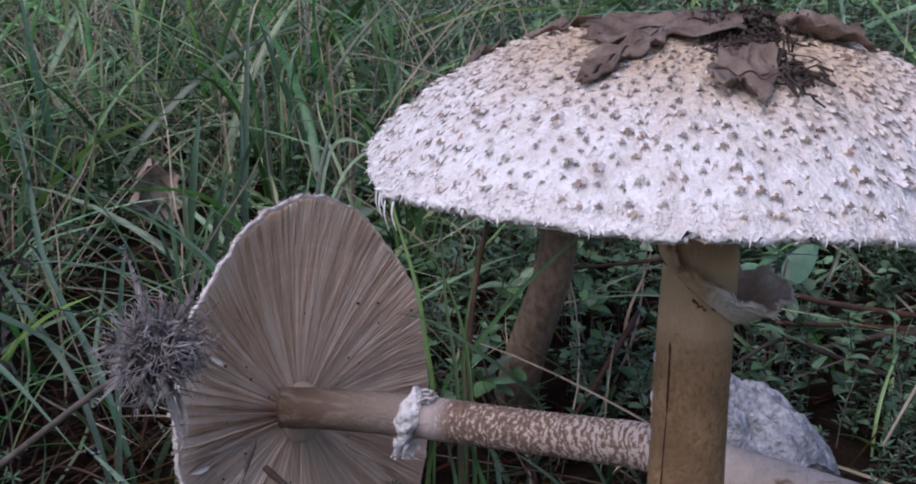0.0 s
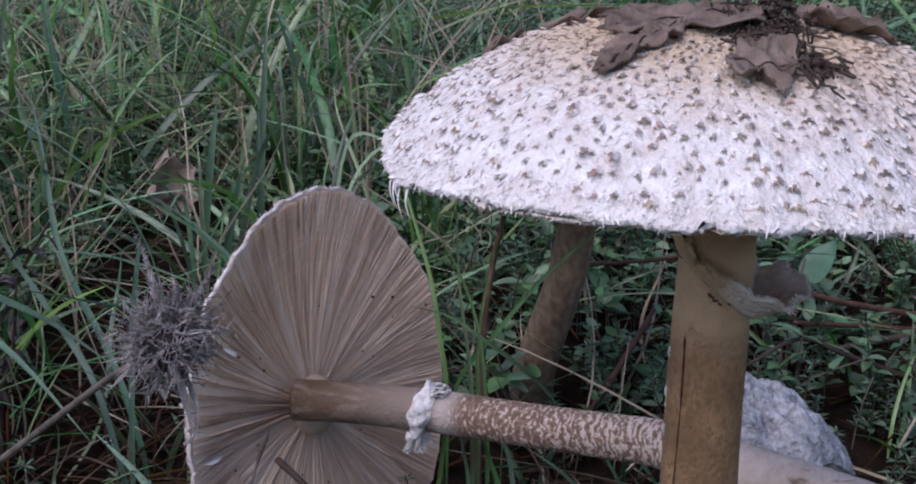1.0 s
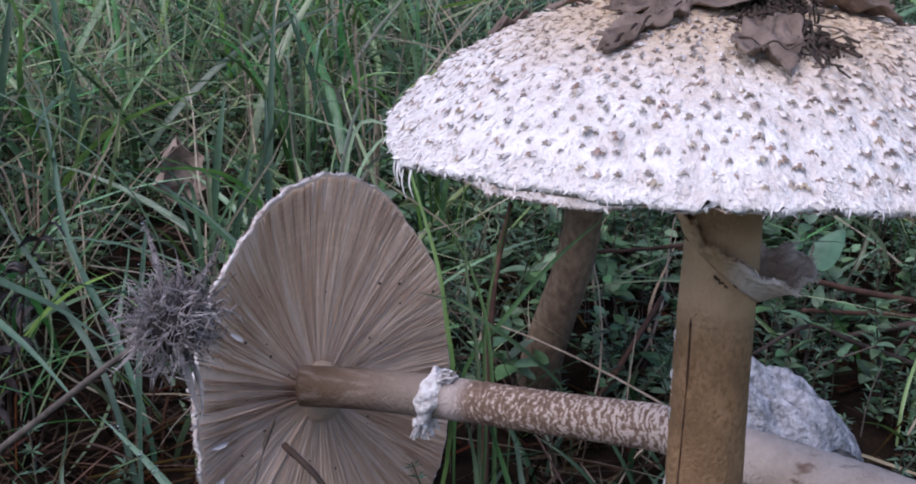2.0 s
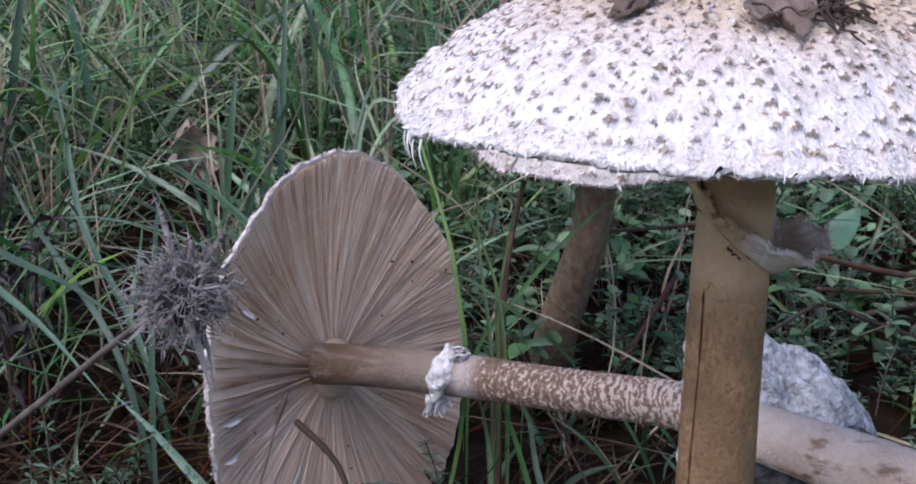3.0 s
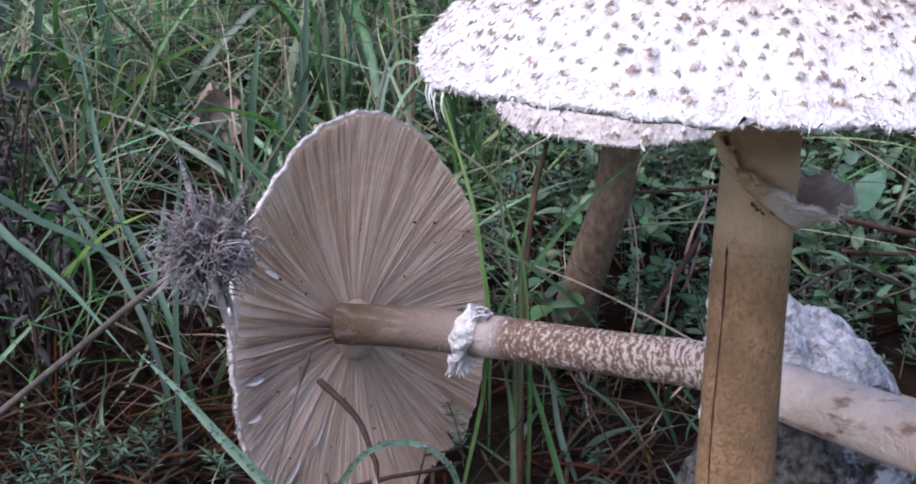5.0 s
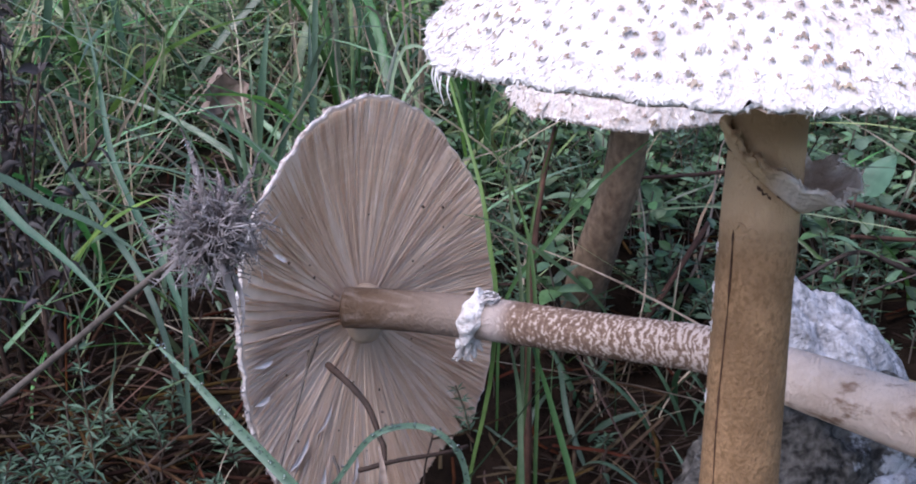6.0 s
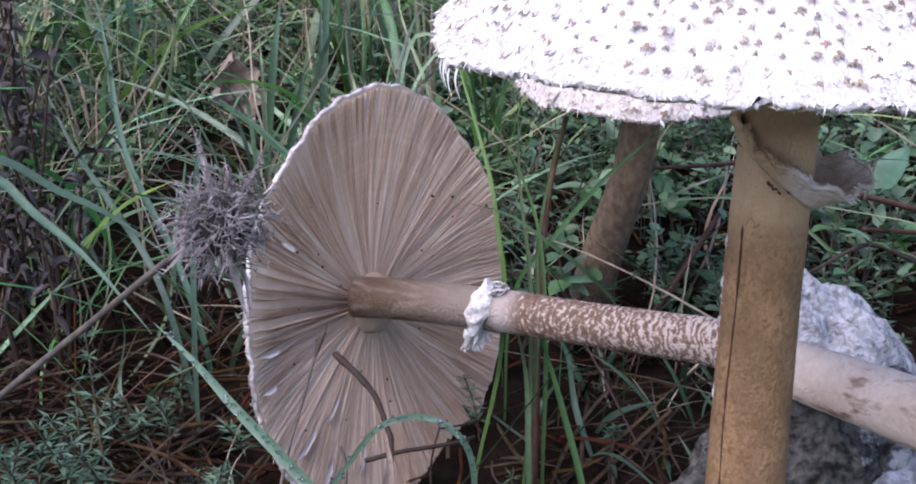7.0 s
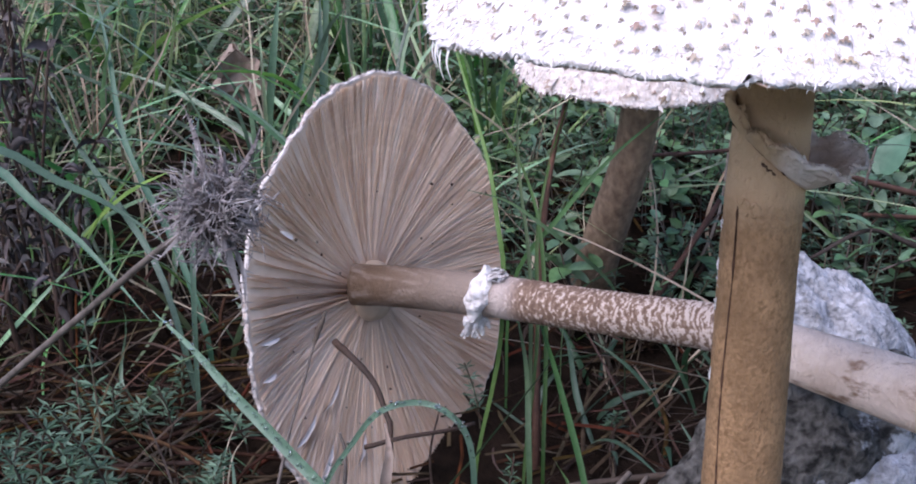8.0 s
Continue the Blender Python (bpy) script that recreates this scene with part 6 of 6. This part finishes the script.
HERBS = [leafy_herb(61, 4, 0.016, "low herb with pairs of small oval green leaves"), leafy_herb(62, 5, 0.0125, "low herb crowded with small green leaves"),
         leafy_herb(63, 3, 0.021, "low herb with a few broad green leaves"), leafy_herb(64, 6, 0.011, "bushy low herb with tiny oval leaves")]


def sow_herbs():
    rng = np.random.default_rng(71)
    spots = [(x, y) for x, y in zip(rng.uniform(-0.08, 0.44, 190), rng.uniform(0.70, 1.25, 190)) if x < 0.42 * y + 0.05 and clear(np.array(x), np.array(y)) and (x > 0.02 or y > 0.82)][:50]
    spots += list(zip(rng.uniform(-0.30, 0.02, 24), rng.uniform(0.95, 1.30, 24)))
    for k, (x, y) in enumerate(spots):
        m = pose(x, y, float(ground_height(x, y)), 0, 0, rng.uniform(0, 360))
        if k < 4:
            HERBS[k].matrix_world = m
        else:
            copy_thing(HERBS[k % 4], m)


sow_herbs()


def grass_clump(x, y, seed, count, tall, wide, mat, label, low=False):
    """A tuft of single blades that rise from one spot and bend apart."""
    rng = np.random.default_rng(seed)
    g = float(ground_height(x, y))
    th = thing("grass_tuft", pose(x, y, g), label, "grass tuft", "grass tufts")
    for k in range(count):
        az, lean, L = rng.uniform(0, 6.28), abs(rng.normal(0.28, 0.2)), tall * rng.uniform(0.6, 1.15)
        h = np.array([math.cos(az), math.sin(az), 0])
        foot = h * rng.uniform(0, 0.012) + (0, 0, -0.003)
        line = spline([foot, foot + h * lean * L * 0.3 + (0, 0, L * 0.45), foot + h * lean * L * 0.8 + (0, 0, L * 0.78), foot + h * L * (lean * 1.4 + 0.12) + (0, 0, L * rng.uniform(0.7, 0.98))], 14)
        if not low and not blade_free((line + (x, y, g))[None])[0]:
            continue
        s = np.linspace(0, 1, 14)
        v, f = ribbon(line, wide * rng.uniform(0.6, 1.2) * np.minimum(1, 0.6 + 1.5 * s) * np.maximum(1 - s ** 2.6, 0.03), np.cross(h, (0, 0, 1)) + rng.normal(size=3) * 0.5, 0.18)
        mesh_object("blade", v, f, M[mat], th, across=True)


def sow_clumps():
    rng = np.random.default_rng(83)
    for k in range(40):
        x, y = rng.uniform(-0.46, 0.0), rng.uniform(0.74, 1.3)
        if not clear(np.array(x), np.array(y)) or x < -0.46 * y - 0.02 or (x > -0.14 and y < 0.82):
            continue
        mat, label = (("grass", "wet green grass blades rising from one tuft"), ("lightgrass", "thin yellow-green grass blades in a loose tuft"), ("straw", "dry straw-coloured stalks in a loose tuft"))[(0, 1, 0, 2)[k % 4]]
        grass_clump(x, y, 200 + k, 9 if mat != "straw" else 6, rng.uniform(0.11, 0.21), 0.0042 if mat == "grass" else 0.0024, mat, label)

    for k, (x, y, tall, count) in enumerate(((-0.172, 0.478, 0.060, 6), (-0.150, 0.458, 0.045, 5), (-0.200, 0.445, 0.055, 5), (-0.142, 0.492, 0.075, 5))):
        grass_clump(x, y, 300 + k, count, tall, 0.0016, "straw", "short dry stalks leaning over the litter", True)
    for k, (x, y, tall, count) in enumerate(((0.012, 0.485, 0.045, 5), (0.045, 0.475, 0.040, 4), (0.028, 0.515, 0.060, 5))):
        grass_clump(x, y, 320 + k, count, tall, 0.0030, "sideblade", "short green grass blades under the fallen stem", True)


sow_clumps()

# dead leaf standing in the grass
vv, ff = [], [(i * 13 + j, i * 13 + j + 1, (i + 1) * 13 + j + 1, (i + 1) * 13 + j) for i in range(18) for j in range(12)]
for i in range(19):
    u = i / 18
    half = 0.027 * math.sin(math.pi * (0.06 + 0.92 * u)) ** 0.8 * (1 + 0.28 * math.sin(17 * u + 0.6) + 0.12 * math.sin(41 * u))
    for j in range(13):
        q = -1 + j / 6
        wave = noise.noise(Vector((7 * u, 3 * q, 1.3)))
        vv.append((0.044 * u + 0.003 * wave, q * half * (1 - 0.3 * abs(q)), -0.020 * abs(q) ** 1.3 + 0.007 * wave + 0.012 * u * u))
dl = mesh_object("dead_leaf", vv, ff, M["leaf_dead2"])
dl.matrix_world = pose(-0.228, 0.93, 0.082) @ pose(0, 0, 0, 0, -80, -70)
tagged(dl, "withered tan leaf standing upright in the grass", "dead leaf")


# ---- withered weed with dark stems ----


def dead_weed(x, y, top, lean, seed, label):
    rng = np.random.default_rng(seed)
    g = float(ground_height(x, y))
    th = thing("withered_weed", pose(x, y, g), label, "weed", "withered weeds")
    leaves = Soup()
    for k in range(5):
        a = rng.uniform(0, 6.28)
        foot = np.array([0.014 * math.cos(a), 0.014 * math.sin(a), -0.004])
        tip = np.array([lean + rng.normal() * 0.025, rng.normal() * 0.025, top * rng.uniform(0.7, 1.1)])
        line = spline([foot, foot * 1.3 + (0, 0, top * 0.35), (foot + tip) / 2 + rng.normal(size=3) * 0.008 + (0, 0, top * 0.12), tip], 18)
        v, f = tube(line, np.linspace(0.0019, 0.0007, 18), 7, 0.12)
        mesh_object("stem", v, f, M["darktwig"], th)
        for i in range(26):
            o = line[rng.integers(5, 18)]
            d = unit(rng.normal(size=3) + (0, 0, -0.3))
            L = rng.uniform(0.006, 0.016)
            v, f = ribbon(spline([o, o + d * L * 0.5 + (0, 0, 0.002), o + d * L + (0, 0, -0.003)], 6), np.array([0.4, 0.9, 1, 0.8, 0.5, 0.08]) * L * rng.uniform(0.2, 0.45), rng.normal(size=3), 0.4)
            leaves.add(v, f)
    tagged(leaves.build("withered_foliage", M["witherleaf"], th, "shrivelled dark leaves"), kind="stuff")


dead_weed(-0.330, 0.74, 0.22, -0.02, 51, "withered dark weed with shrivelled leaves at the grass edge")
dead_weed(-0.285, 0.66, 0.15, -0.01, 52, "withered dark weed with shrivelled leaves in the grass")
dead_weed(-0.385, 0.86, 0.24, 0.01, 53, "withered dark weed with shrivelled leaves behind grass")
dead_weed(-0.300, 0.70, 0.19, 0.0, 54, "withered dark weed with shrivelled leaves beside grass blades")
dead_weed(-0.350, 0.80, 0.23, 0.0, 55, "withered dark weed with shrivelled leaves among straw")
